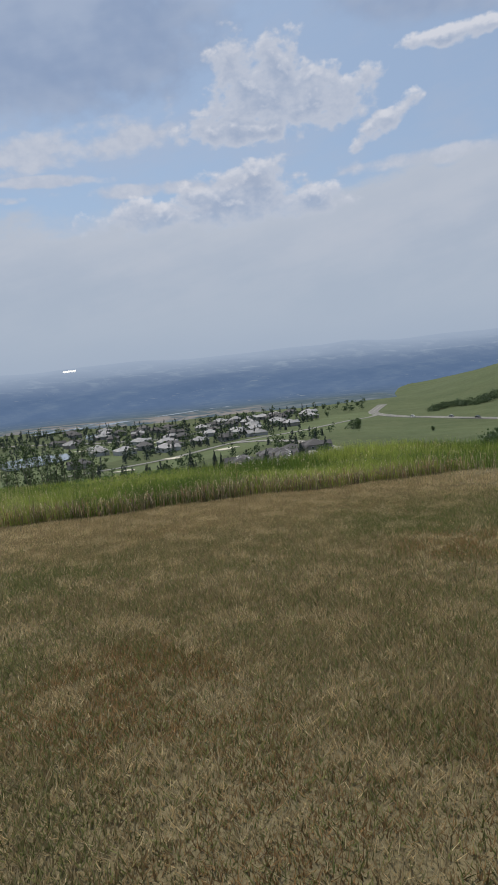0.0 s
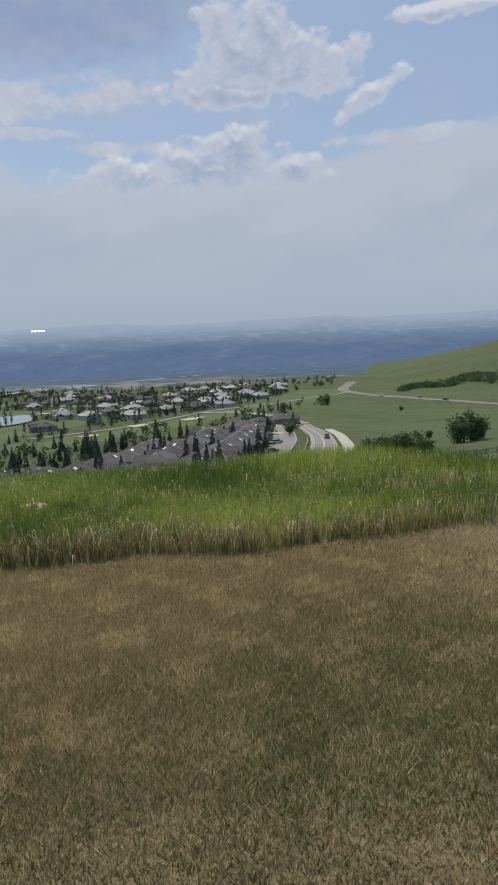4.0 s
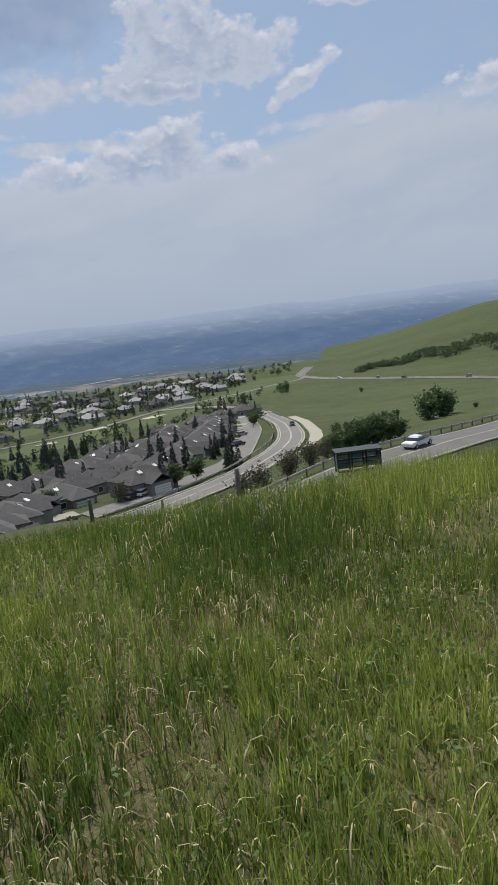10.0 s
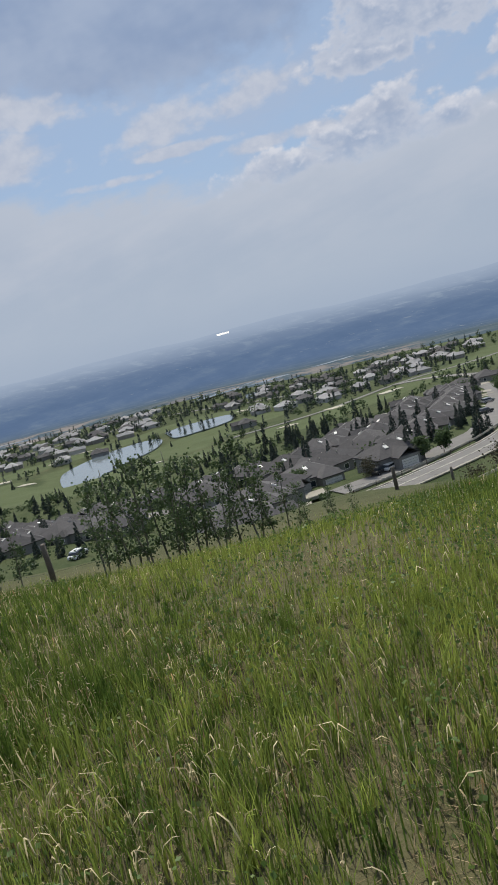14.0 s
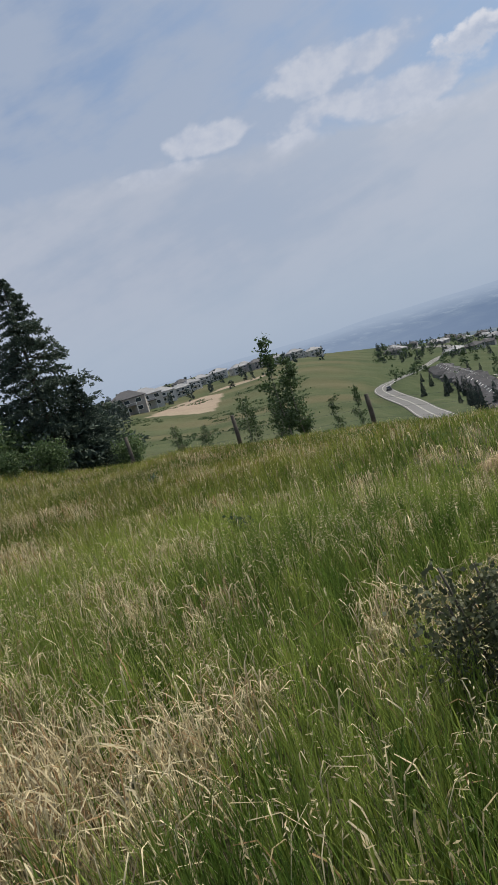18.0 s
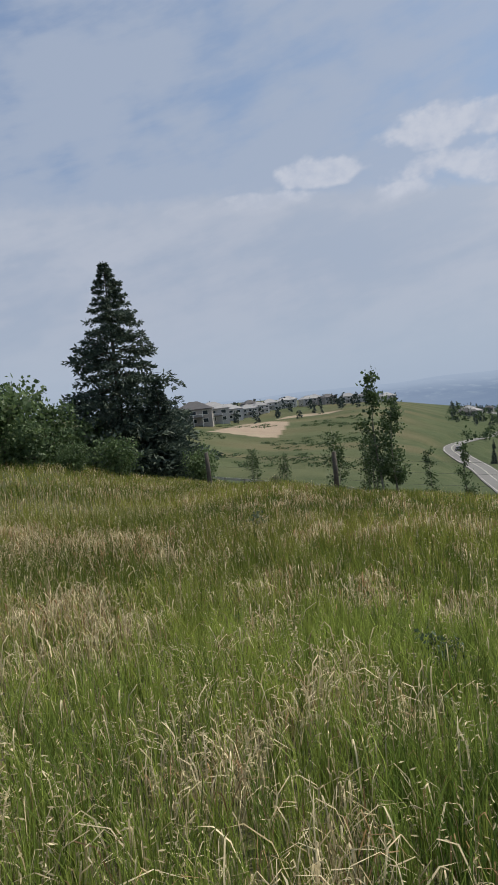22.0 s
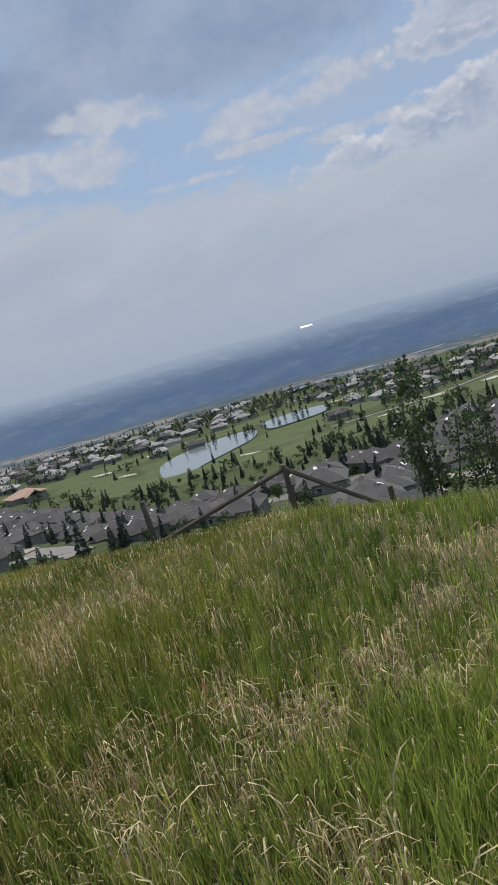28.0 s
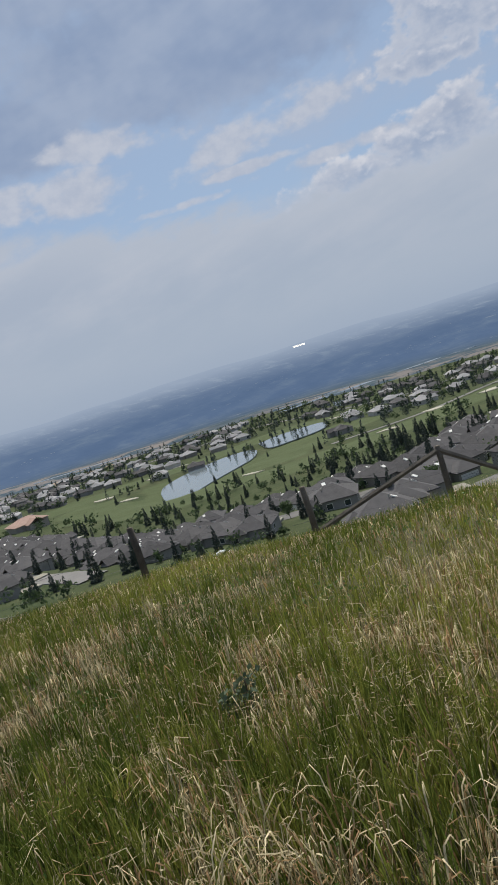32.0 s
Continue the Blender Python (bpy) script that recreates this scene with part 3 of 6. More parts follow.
CARDARK = worn("dark_car_paint", (0.02, 0.022, 0.026), (0.04, 0.042, 0.05), 1.0, 0.3, 4, 0.0, 0.001, 0.6)
CARSILVER = worn("silver_car_paint", (0.30, 0.31, 0.33), (0.40, 0.41, 0.43), 1.0, 0.3, 4, 0.5, 0.001, 0.6)
NEEDLES = leafy("spruce_needles", ((0.2, (0.036, 0.056, 0.044)), (0.6, (0.066, 0.094, 0.070)), (1.0, (0.11, 0.135, 0.095))), 0.15, 0.7)
# valley spruces: distance haze put into the needles as a paler, bluer tint
HAZYNEEDLES = leafy("hazed_spruce_needles", ((0.2, (0.036, 0.052, 0.048)), (0.6, (0.056, 0.076, 0.064)), (1.0, (0.085, 0.105, 0.08))), 0.1, 0.8, 0.05)
LEAVES = leafy("aspen_leaves", ((0.2, (0.040, 0.066, 0.028)), (0.6, (0.072, 0.112, 0.044)), (1.0, (0.12, 0.165, 0.075))), 0.35)
SHRUBLEAVES = leafy("shrub_leaves", ((0.2, (0.050, 0.082, 0.034)), (0.6, (0.090, 0.138, 0.055)), (1.0, (0.145, 0.20, 0.085))), 0.35)
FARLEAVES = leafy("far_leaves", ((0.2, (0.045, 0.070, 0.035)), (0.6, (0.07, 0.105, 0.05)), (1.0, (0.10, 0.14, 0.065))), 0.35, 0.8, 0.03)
WILLOW = leafy("dull_willow_leaves", ((0.2, (0.050, 0.062, 0.030)), (0.6, (0.088, 0.100, 0.050)), (1.0, (0.15, 0.155, 0.085))), 0.3)
DRYTWIG = leafy("dry_twigs", ((0.2, (0.05, 0.045, 0.03)), (0.6, (0.09, 0.085, 0.055)), (1.0, (0.13, 0.12, 0.08))), 0.2, 0.9)
BLOSSOM = leafy("white_blossom", ((0.2, (0.45, 0.45, 0.36)), (1.0, (0.72, 0.72, 0.62))), 0.3, 0.8)
THISTLE = leafy("thistle_leaves", ((0.2, (0.055, 0.085, 0.045)), (1.0, (0.14, 0.185, 0.11))), 0.3)
HERBS = leafy("herb_leaves", ((0.2, (0.075, 0.135, 0.035)), (0.6, (0.13, 0.20, 0.055)), (1.0, (0.22, 0.29, 0.09))), 0.4)
EARTH = worn("pale_dug_earth", (0.26, 0.22, 0.165), (0.42, 0.365, 0.28), 6.0, 0.98, 10, bump=0.03)
BLADES = blade_material("tall_grass_blades", 0.38)
STRAW = blade_material("lawn_blades", 0.45, 0.8)

# ---- the ground, the far valley, lakes and roads ----
fine = np.linspace(-62, 112, 560)
coarse = np.linspace(112, 298, 64)[1:-1]
turns = np.radians(np.concatenate([fine, coarse]))
rings = np.concatenate([[0.01], np.arange(1, 32, 0.6), np.arange(32, 150, 2.2), np.arange(150, 720, 4.5), np.arange(720, 1701, 24)])
A, R = np.meshgrid(turns, rings)
GX, GY = HUB[0] - np.sin(A) * R, HUB[1] + np.cos(A) * R
GZ = ground_z(GX.ravel(), GY.ravel()).reshape(GX.shape)
turn_deg = (np.degrees(A) + 180) % 360 - 180
vale = ease(turn_deg, -20, -17) * (1 - ease(turn_deg, 48, 54))
GZ = GZ - 16 * ease(R, 900, 1000) * vale
ground = grid_mesh("ground", np.stack([GX, GY, GZ], -1), True, GROUND)
tagged(ground, "green grassy hillside falling to a wide river valley", "ground", kind="structure")

FAIRWAYS = [
    ([(-215, 400), (-190, 360), (-150, 345), (-100, 330), (-55, 338), (-20, 375), (30, 415), (80, 470), (130, 560), (175, 650)], 24),
    ([(-260, 410), (-240, 450), (-215, 500), (-170, 530), (-130, 565), (-60, 575)], 26), ([(-150, 430), (-140, 380), (-110, 400)], 40),
    ([(-100, 400), (-90, 450), (-60, 480)], 28), ([(-150, 340), (-120, 330)], 30), ([(-300, 330), (-350, 400), (-420, 420)], 20),
]
SANDY = [([(-352, 104), (-318, 128), (-398, 170), (-424, 166), (-402, 138)], "bare"), ([(-424, 172), (-412, 204), (-422, 220), (-444, 188)], "bare"),
         ([(-490, 850), (-690, 1400), (-610, 1390), (-400, 800)], "bare"), ([(-430, 712), (-600, 1100), (-560, 1250), (-370, 800)], "bare")]
zone = np.zeros((GX.size, 4), np.float32)
zone[:, 3] = 1
x, y = GX.ravel(), GY.ravel()
r = np.hypot(x - HUB[0], y - HUB[1])
for line, half in FAIRWAYS:
    d, _ = to_line(x, y, np.asarray(line, float))
    wob = 6 * np.sin(x * 0.11) * np.sin(y * 0.09)
    zone[:, 0] = np.maximum(zone[:, 0], 1 - ease(d + wob, half - 3, half + 3))
right_hill = ease(x, 60, 110) * ease(y, 60, 110) * (1 - ease(np.hypot(x - 60, y - 260), 30, 10))
zone[:, 0] = np.maximum(zone[:, 0], 0.55 * right_hill * (0.75 + 0.25 * np.sin(x * 0.05 + y * 0.03)))
left_hill = ease(-x, 120, 220) * (1 - ease(y / np.maximum(-x, 1), 0.62, 0.75))
streaks = 0.5 + 0.5 * np.sin(y * 0.12 + x * 0.03 + 2 * np.sin(x * 0.05))
zone[:, 0] = np.maximum(zone[:, 0], 0.35 * left_hill * streaks)
scorched = np.clip(np.sin(y * 0.09 - x * 0.035 + 1.5 * np.sin(x * 0.04)) * np.sin(x * 0.023 + 1) + 0.25, 0, 1)
lawny = (1 - ease(y - lawn_edge(x), -0.15, 0.25))
zone[:, 1] = lawny * (1 - ease(r, 40, 60)) * 0.9
zone[:, 1] = np.maximum(zone[:, 1], left_hill * (0.08 + 0.5 * scorched))
zone[:, 1] = np.maximum(zone[:, 1], 0.5 * (1 - ease(r, 10, 30)))
for rim, _ in SANDY:
    zone[inside(x, y, rim), 2] = 0.72
layer = ground.data.color_attributes.new("zone", "FLOAT_COLOR", "POINT")
layer.data.foreach_set("color", zone.ravel())

ringb = np.concatenate([np.linspace(900, 1640, 18), np.linspace(1720, 3000, 14), np.linspace(3160, 4860, 14)])
A, R = np.meshgrid(turns, ringb)
BX, BY = HUB[0] - np.sin(A) * R, HUB[1] + np.cos(A) * R
deg = (np.degrees(A) + 180) % 360 - 180
rise = np.interp(R, [1640, 2200, 3000, 4000, 4860], [-106, -100, -80, -44, 6.0])
rim = 4 * np.sin(A * 9 + 0.5) + 3 * np.sin(A * 23) + 2 * np.sin(A * 61) + 24 * np.exp(-((deg + 15) / 2.2) ** 2)
rise = rise + rim * ease(R, 3600, 4700) + 6 * np.sin(BX * 0.006) * np.sin(BY * 0.005) * ease(R, 1700, 2400)
floor_z = land(BX.ravel(), BY.ravel()).reshape(BX.shape) - 6 * (1 - ease(R, 900, 960)) + 0.8 - 14 * (1 - ease(deg, -20, -17) * (1 - ease(deg, 48, 54)))
w = ease(R, 1100, 1700)
rise = floor_z * (1 - w) + rise * w
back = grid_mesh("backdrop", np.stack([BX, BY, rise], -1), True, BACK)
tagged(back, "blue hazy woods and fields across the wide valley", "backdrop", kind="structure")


def sheet(name, rim, z, mat):
    bm = bmesh.new()
    top = [bm.verts.new((px, py, z)) for px, py in rim]
    low = [bm.verts.new((px, py, z - 0.6)) for px, py in rim]
    bm.faces.new(top)
    for i in range(len(rim)):
        j = (i + 1) % len(rim)
        bm.faces.new((top[i], low[i], low[j], top[j]))
    bmesh.ops.recalc_face_normals(bm, faces=bm.faces)
    return part(name, bm, mat)


for rim in LAKE_RIMS:
    tagged(sheet("lake", rim, LAKE_Z, WATER), "calm pale grey golf course lake reflecting the sky", "lake", "golf course lakes", "structure")


def ribbon(name, line, half, lift, mat, shift=0.0, thick=0.25, parent=None):
    """A strip with edges along a line of points."""
    d = np.gradient(line[:, :2], axis=0)
    nrm = np.column_stack([d[:, 1], -d[:, 0]]) / np.linalg.norm(d, axis=1)[:, None]
    rows = []
    for s, dz in ((-half, -thick), (-half, 0), (half, 0), (half, -thick)):
        rows.append(np.column_stack([line[:, :2] + nrm * (s + shift), line[:, 2] + lift + dz]))
    V = np.stack(rows, 1)
    n = len(line)
    F = [(i * 4 + k, (i + 1) * 4 + k, (i + 1) * 4 + k + 1, i * 4 + k + 1) for i in range(n - 1) for k in range(3)]
    ob = mesh_ob(name, V.reshape(-1, 3), F, mat, parent)
    return ob


ROAD_TAGS = {"hill_road": "grey asphalt road with a guard rail", "lower_road": "grey two-lane road curving below the townhouses",
             "street": "pale asphalt street in front of the townhouses", "west_road": "grey two-lane road bending round a green hill",
             "fairway_lane": "pale narrow lane along the edge of the golf course",
             "close": "pale asphalt lane between the townhouses", "west_close": "pale asphalt lane between dark roofed townhouses",
             "town_street": "pale town street among far houses"}
for key, (line, half) in ROADS.items():
    road = tagged(ribbon("road", line, half, 0.12, ASPHALT), ROAD_TAGS[key], "road", kind="structure")
    if key in ("hill_road", "lower_road", "west_road"):
        for s in (-0.14, 0.14):
            ribbon("centre_line", line, 0.07, 0.15, LINE, s, 0.02, road)
        for s in (-half + 0.5, half - 0.5):
            ribbon("edge_line", line, 0.08, 0.15, LINE, s, 0.02, road)
    if key == "lower_road":
        tagged(ribbon("pavement", line[(line[:, 1] > 150) & (line[:, 1] < 300)], 1.9, 0.2, CONCRETE, -half - 3.6), "pale concrete walking path beside the curved road", "path", kind="structure")
        tagged(ribbon("kerb", line[line[:, 1] < 310], 0.2, 0.26, CONCRETE, half + 0.2), "pale concrete kerb along the lower road", "kerb", kind="structure")
        tagged(ribbon("kerb", line[line[:, 1] < 310], 0.2, 0.26, CONCRETE, -half - 0.2), "pale concrete kerb along the lower road", "kerb", kind="structure")
    if key == "street":
        tagged(ribbon("kerb", line, 0.2, 0.26, CONCRETE, -half - 0.2), "pale concrete kerb along the townhouse street", "kerb", kind="structure")
for bx, by, br in ((-222, 434, 4.5), (-192, 404, 4), (-204, 491, 5), (-198, 530, 5), (-27, 374, 4), (-100, 355, 4), (32, 420, 5), (-1, 421, 4), (-70, 560, 5), (-20, 590, 6)):
    ring = [(bx + br * (1.5 + 0.3 * math.sin(3 * a + bx)) * math.cos(a), by + br * (1 + 0.25 * math.sin(2 * a + by)) * math.sin(a)) for a in np.linspace(0, 6.283, 22)[:-1]]
    top = float(ground_z([q[0] for q in ring], [q[1] for q in ring]).max())
    bm = bmesh.new()
    zs = ground_z([q[0] for q in ring], [q[1] for q in ring])
    vs = [bm.verts.new((q[0], q[1], float(h) + 0.35)) for q, h in zip(ring, zs)]
    vl = [bm.verts.new((q[0], q[1], float(h) - 0.5)) for q, h in zip(ring, zs)]
    mid = bm.verts.new((bx, by, float(zs.mean()) + 0.35))
    for i in range(len(vs)):
        j = (i + 1) % len(vs)
        bm.faces.new((vs[i], vs[j], mid))
        bm.faces.new((vl[i], vl[j], vs[j], vs[i]))
    bmesh.ops.recalc_face_normals(bm, faces=bm.faces)
    tagged(part("sand_bunker", bm, SAND), "pale sand bunker on the golf course", "bunker", "golf bunkers")
for rim, what in (([(-92, 758), (-66, 744), (-58, 720), (-66, 704), (-84, 706)], "pale pond beyond the golf course"),):
    zz = float(ground_z([q[0] for q in rim], [q[1] for q in rim]).max())
    tagged(sheet("pond", spline(rim + rim[:1], 4)[:-1], zz + 0.3, WATER), what, "pond", kind="structure")
for pts, half in (([(-150, 790), (-135, 830), (-110, 880), (-80, 945), (-58, 985)], 9), ([(-170, 850), (-128, 930), (-90, 1010)], 4), ([(-20, 1085), (5, 1110), (45, 1150)], 6), ([(60, 1185), (110, 1240)], 4), ([(-830, 1240), (-740, 1080), (-690, 960), (-640, 850)], 15), ([(-520, 860), (-440, 900), (-380, 880)], 6)):
    line = spline(pts, 12.0)
    line = np.column_stack([line, ground_z(line[:, 0], line[:, 1])])
    tagged(ribbon("river", line, half, 2.2, WATER, 0, 0.4), "pale winding river on the valley floor", "river", "river arms", "structure")

# a long white building far across the valley
fb = HUB[0] - math.sin(radians(7.4)) * 4450, HUB[1] + math.cos(radians(7.4)) * 4450
bm = bmesh.new()
bmesh.ops.create_cube(bm, size=1, matrix=Matrix.Translation((fb[0], fb[1], -11)) @ Matrix.Rotation(radians(7.4), 4, "Z") @ Matrix.Rotation(radians(24), 4, "X") @ Matrix.Diagonal((78, 36, 4, 1)))
tagged(part("far_building", bm, TRIM), "long low white building far across the valley", "building")

# ---- plants ----


def raw_mesh(name, V, tris, mat, tint=None, quads=None):
    """A mesh from arrays of points and triangles (or quads), with an optional tint per point."""
    me = bpy.data.meshes.new(name)
    F = tris if quads is None else quads
    k = F.shape[1]
    me.vertices.add(len(V))
    me.vertices.foreach_set("co", np.ascontiguousarray(V, np.float32).ravel())
    me.loops.add(F.size)
    me.loops.foreach_set("vertex_index", np.ascontiguousarray(F, np.int32).ravel())
    me.polygons.add(len(F))
    me.polygons.foreach_set("loop_start", np.arange(0, F.size, k, dtype=np.int32))
    me.update(calc_edges=True)
    if tint is not None:
        layer = me.color_attributes.new("tint", "FLOAT_COLOR", "POINT")
        layer.data.foreach_set("color", np.column_stack([tint, np.ones(len(V))]).astype(np.float32).ravel())
    me.materials.append(mat)
    return me


def cards(P, size, rg, droop=0.0, long=1.6, lead=None, slim=1.0):
    """Diamond leaves at the points P: four corners each, bent along the middle."""
    n = len(P)
    a = rg.normal(size=(n, 3)) if lead is None else lead + rg.normal(size=(n, 3)) * 0.45
    a[:, 2] -= droop
    a /= np.linalg.norm(a, axis=1)[:, None] + 1e-9
    b = np.cross(a, rg.normal(size=(n, 3)))
    b /= np.linalg.norm(b, axis=1)[:, None] + 1e-9
    s = (size * rg.uniform(0.6, 1.35, n))[:, None]
    b = b * slim
    V = np.stack([P, P + a * s * long * 0.5 + b * s * 0.5, P + a * s * long, P + a * s * long * 0.5 - b * s * 0.5], 1)
    return V.reshape(-1, 3), np.arange(n * 4).reshape(-1, 4)


def tube(bm, pts, radii, sides=6):
    rings_ = []
    for i, p in enumerate(pts):
        d = (pts[min(i + 1, len(pts) - 1)] - pts[max(i - 1, 0)]).normalized()
        u = d.orthogonal().normalized()
        v = d.cross(u)
        rings_.append([bm.verts.new(p + (u * math.cos(6.2832 * k / sides) + v * math.sin(6.2832 * k / sides)) * radii[i]) for k in range(sides)])
    for a, b in zip(rings_[:-1], rings_[1:]):
        for k in range(sides):
            bm.faces.new((a[k], a[(k + 1) % sides], b[(k + 1) % sides], b[k]))
    bm.faces.new(rings_[-1])
    bm.faces.new(rings_[0][::-1])


def root(name, x, y, z, turn=0.0, scale=1.0):
    e = new(name)
    e.location, e.rotation_euler, e.scale = (x, y, z), (0, 0, turn), (scale,) * 3
    return e


def attach(name, me, parent, label=""):
    ob = new(name, me)
    ob.parent = parent
    if label:
        ob["label"] = label
    return ob


def leafy_tree(name, seed, height, spread, leaf, count, leaves, bark, lean=0.06, bare=0.25, stems=1, limbs=14, thick=0.012):
    """A slender tree: one or more tapered stems, rising limbs and a loose crown of single leaves."""
    rg = np.random.default_rng(seed)
    base = root(name, 0, 0, 0)
    bm = bmesh.new()
    spots, leads = [], []
    for s in range(stems):
        h = height * (1 if s == 0 else rg.uniform(0.6, 0.95))
        off = Vector((rg.normal() * 0.12 * (s > 0) * spread, rg.normal() * 0.12 * (s > 0) * spread, -0.15))
        tilt = Vector((rg.normal() * lean + (rg.normal() * 0.18 if s else 0), rg.normal() * lean + (rg.normal() * 0.18 if s else 0), 1))
        pts = [off + Vector((tilt.x * t * h + math.sin(t * 5 + seed) * 0.02 * h, tilt.y * t * h + math.cos(t * 4 + s) * 0.02 * h, t * h)) for t in np.linspace(0, 1, 8)]
        r0 = thick * h
        tube(bm, pts, [r0 * (1 - 0.9 * t) + 0.004 for t in np.linspace(0, 1, 8)])
        for _ in range(limbs):
            t = rg.uniform(bare, 0.97)
            i = min(int(t * 7), 6)
            p = pts[i].lerp(pts[i + 1], t * 7 - i)
            a = rg.uniform(0, 6.283)
            ln = spread * (1.05 - 0.75 * abs(t - 0.45)) * rg.uniform(0.45, 1.0)
            d = Vector((math.cos(a), math.sin(a), rg.uniform(0.3, 1.1))).normalized()
            limb = [p, p + d * ln * 0.5 + Vector((0, 0, ln * 0.05)), p + d * ln + Vector((0, 0, ln * 0.12))]
            tube(bm, limb, [r0 * 0.35 * (1 - t * 0.7) + 0.003, r0 * 0.2 * (1 - t * 0.7) + 0.002, 0.002], 4)
            for k in range(max(2, count // (limbs * stems))):
                q = rg.uniform(0.25, 1.05)
                c = limb[0].lerp(limb[2], q)
                w = 0.07 * spread + 0.12 * ln
                spots.append(np.array(c) + rg.normal(size=3) * w * np.array([1, 1, 0.8]))
    part("trunk", bm, bark, base, smooth=True)
    V, Q = cards(np.array(spots), leaf, rg, 0.25, 1.25)
    attach("crown", raw_mesh("crown", V, None, leaves, quads=Q), base)
    return base


def spruce(name, seed, height, width, whorls, per, sprays, size, mat, bark, trunk_r, start=0.04):
    """A conifer: a straight trunk and whorls of drooping boughs made of needle sprays."""
    rg = np.random.default_rng(seed)
    base = root(name, 0, 0, 0)
    bm = bmesh.new()
    tube(bm, [Vector((0, 0, -0.3)), Vector((0, 0, height * 0.5)), Vector((0.02, 0, height))], [trunk_r, trunk_r * 0.55, 0.012], 6)
    P, D = [], []
    for w in range(whorls):
        t = start + (1 - start) * (w + rg.uniform(-0.3, 0.3)) / whorls
        z = height * min(max(t, 0.02), 0.985)
        reach = width * (1 - t) ** (0.85 if sprays >= 14 else 1.0) * rg.uniform(0.8, 1.12) * (0.75 + 0.25 * min(1, t * 8)) + 0.06
        for k in range(max(3, int(per * (1 - 0.5 * t)))):
            a = rg.uniform(0, 6.283)
            ln = reach * rg.uniform(0.6, 1.15)
            up = rg.uniform(0.0, 0.25) if t > 0.5 else rg.uniform(-0.15, 0.12)
            way = np.array([math.cos(a), math.sin(a), 0])
            if sprays >= 14:
                tube(bm, [Vector((0, 0, z)), Vector((way[0] * ln * 0.8, way[1] * ln * 0.8, z + ln * (up - 0.1)))], [trunk_r * 0.14, 0.006], 3)
            q = np.sqrt(rg.uniform(0.04, 1, sprays))
            side = np.array([-way[1], way[0], 0])
            pts = np.outer(q * ln, way) + np.outer(rg.normal(size=sprays) * 0.17 * ln * (1.1 - 0.6 * q), side)
            pts[:, 2] += z + ln * (up * q - 0.30 * q * q + 0.12 * (q > 0.85)) + rg.normal(size=sprays) * (0.035 if sprays < 14 else 0.022) * height / 8
            P.append(pts)
            D.append(np.tile(way, (sprays, 1)) + rg.normal(size=(sprays, 3)) * 0.35)
    part("trunk", bm, bark, base, smooth=True)
    P, D = np.vstack(P), np.vstack(D)
    V, Q = cards(P, size * (1.05 - 0.6 * np.clip(P[:, 2] / height, 0, 1)), rg, 0.25 if sprays < 14 else 0.0, 2.1, D, 1.0 if sprays < 14 else 0.7)
    attach("crown", raw_mesh("crown", V, None, mat, quads=Q), base)
    return base


def put(proto, x, y, turn=0.0, scale=1.0, z=None, tall=1.0):
    ob = copy_thing(proto, Matrix.Translation((x, y, gz(x, y) if z is None else z)) @ Matrix.Rotation(turn, 4, "Z"))
    ob.scale = (scale, scale, scale * tall)
    return ob


def discard(*protos):
    for p in protos:
        for o in (*p.children_recursive, p):
            bpy.data.objects.remove(o)


# the lone spruce and the shrubs round its foot
SPRUCE = spruce("spruce_tree", 3, 9.0, 3.6, 42, 13, 95, 0.125, NEEDLES, BARK, 0.17)
SPRUCE.location = (-34.5, 5.4, gz(-34.5, 5.4) - 0.2)
tagged(SPRUCE, "tall dark green spruce on the grassy hilltop", "tree")
SMALL = put(SPRUCE, -33.2, 6.7, 1.0, 0.46)
tagged(SMALL, "small dark spruce beside a taller one", "tree")

shrub_a = leafy_tree("shrub", 11, 3.0, 1.5, 0.13, 3000, SHRUBLEAVES, BARK, 0.1, 0.05, 6, 10, 0.008)
shrub_b = leafy_tree("shrub", 12, 2.4, 1.6, 0.12, 2800, SHRUBLEAVES, BARK, 0.12, 0.02, 7, 9, 0.008)
shrub_c = leafy_tree("shrub", 13, 3.6, 1.3, 0.14, 2600, LEAVES, BARK, 0.08, 0.05, 4, 12, 0.009)
for p in (shrub_a, shrub_b, shrub_c):
    tagged(p, "leafy green shrub at the edge of the lawn", "shrub", "shrubs by the spruce")
SHRUBS = [(-31.5, 2.2, 0, 0.82), (-30.5, 0.6, 1, 1.22), (-33.2, 3.4, 1, 0.78), (-29.5, -0.6, 0, 0.86), (-30.5, -1, 2, 0.91), (-31.8, -3, 2, 0.9), (-33.5, -4.6, 2, 1.13), (-36, -6.2, 2, 1.21), (-31.5, -4.6, 2, 0.97), (-28.8, 1.4, 1, 0.66), (-31, 7.6, 1, 0.55), (-29.6, 4.2, 1, 0.6), (-36, 8.6, 0, 0.55), (-34, -1, 0, 0.95), (-37, 1, 2, 0.96), (-27.6, 2.6, 0, 0.34), (-39, -3.4, 0, 1.01), (-41, -9, 2, 1.05)]
for i, (x, y, k, s) in enumerate(SHRUBS):
    put((shrub_a, shrub_b, shrub_c)[k], x, y, i * 1.7, s)

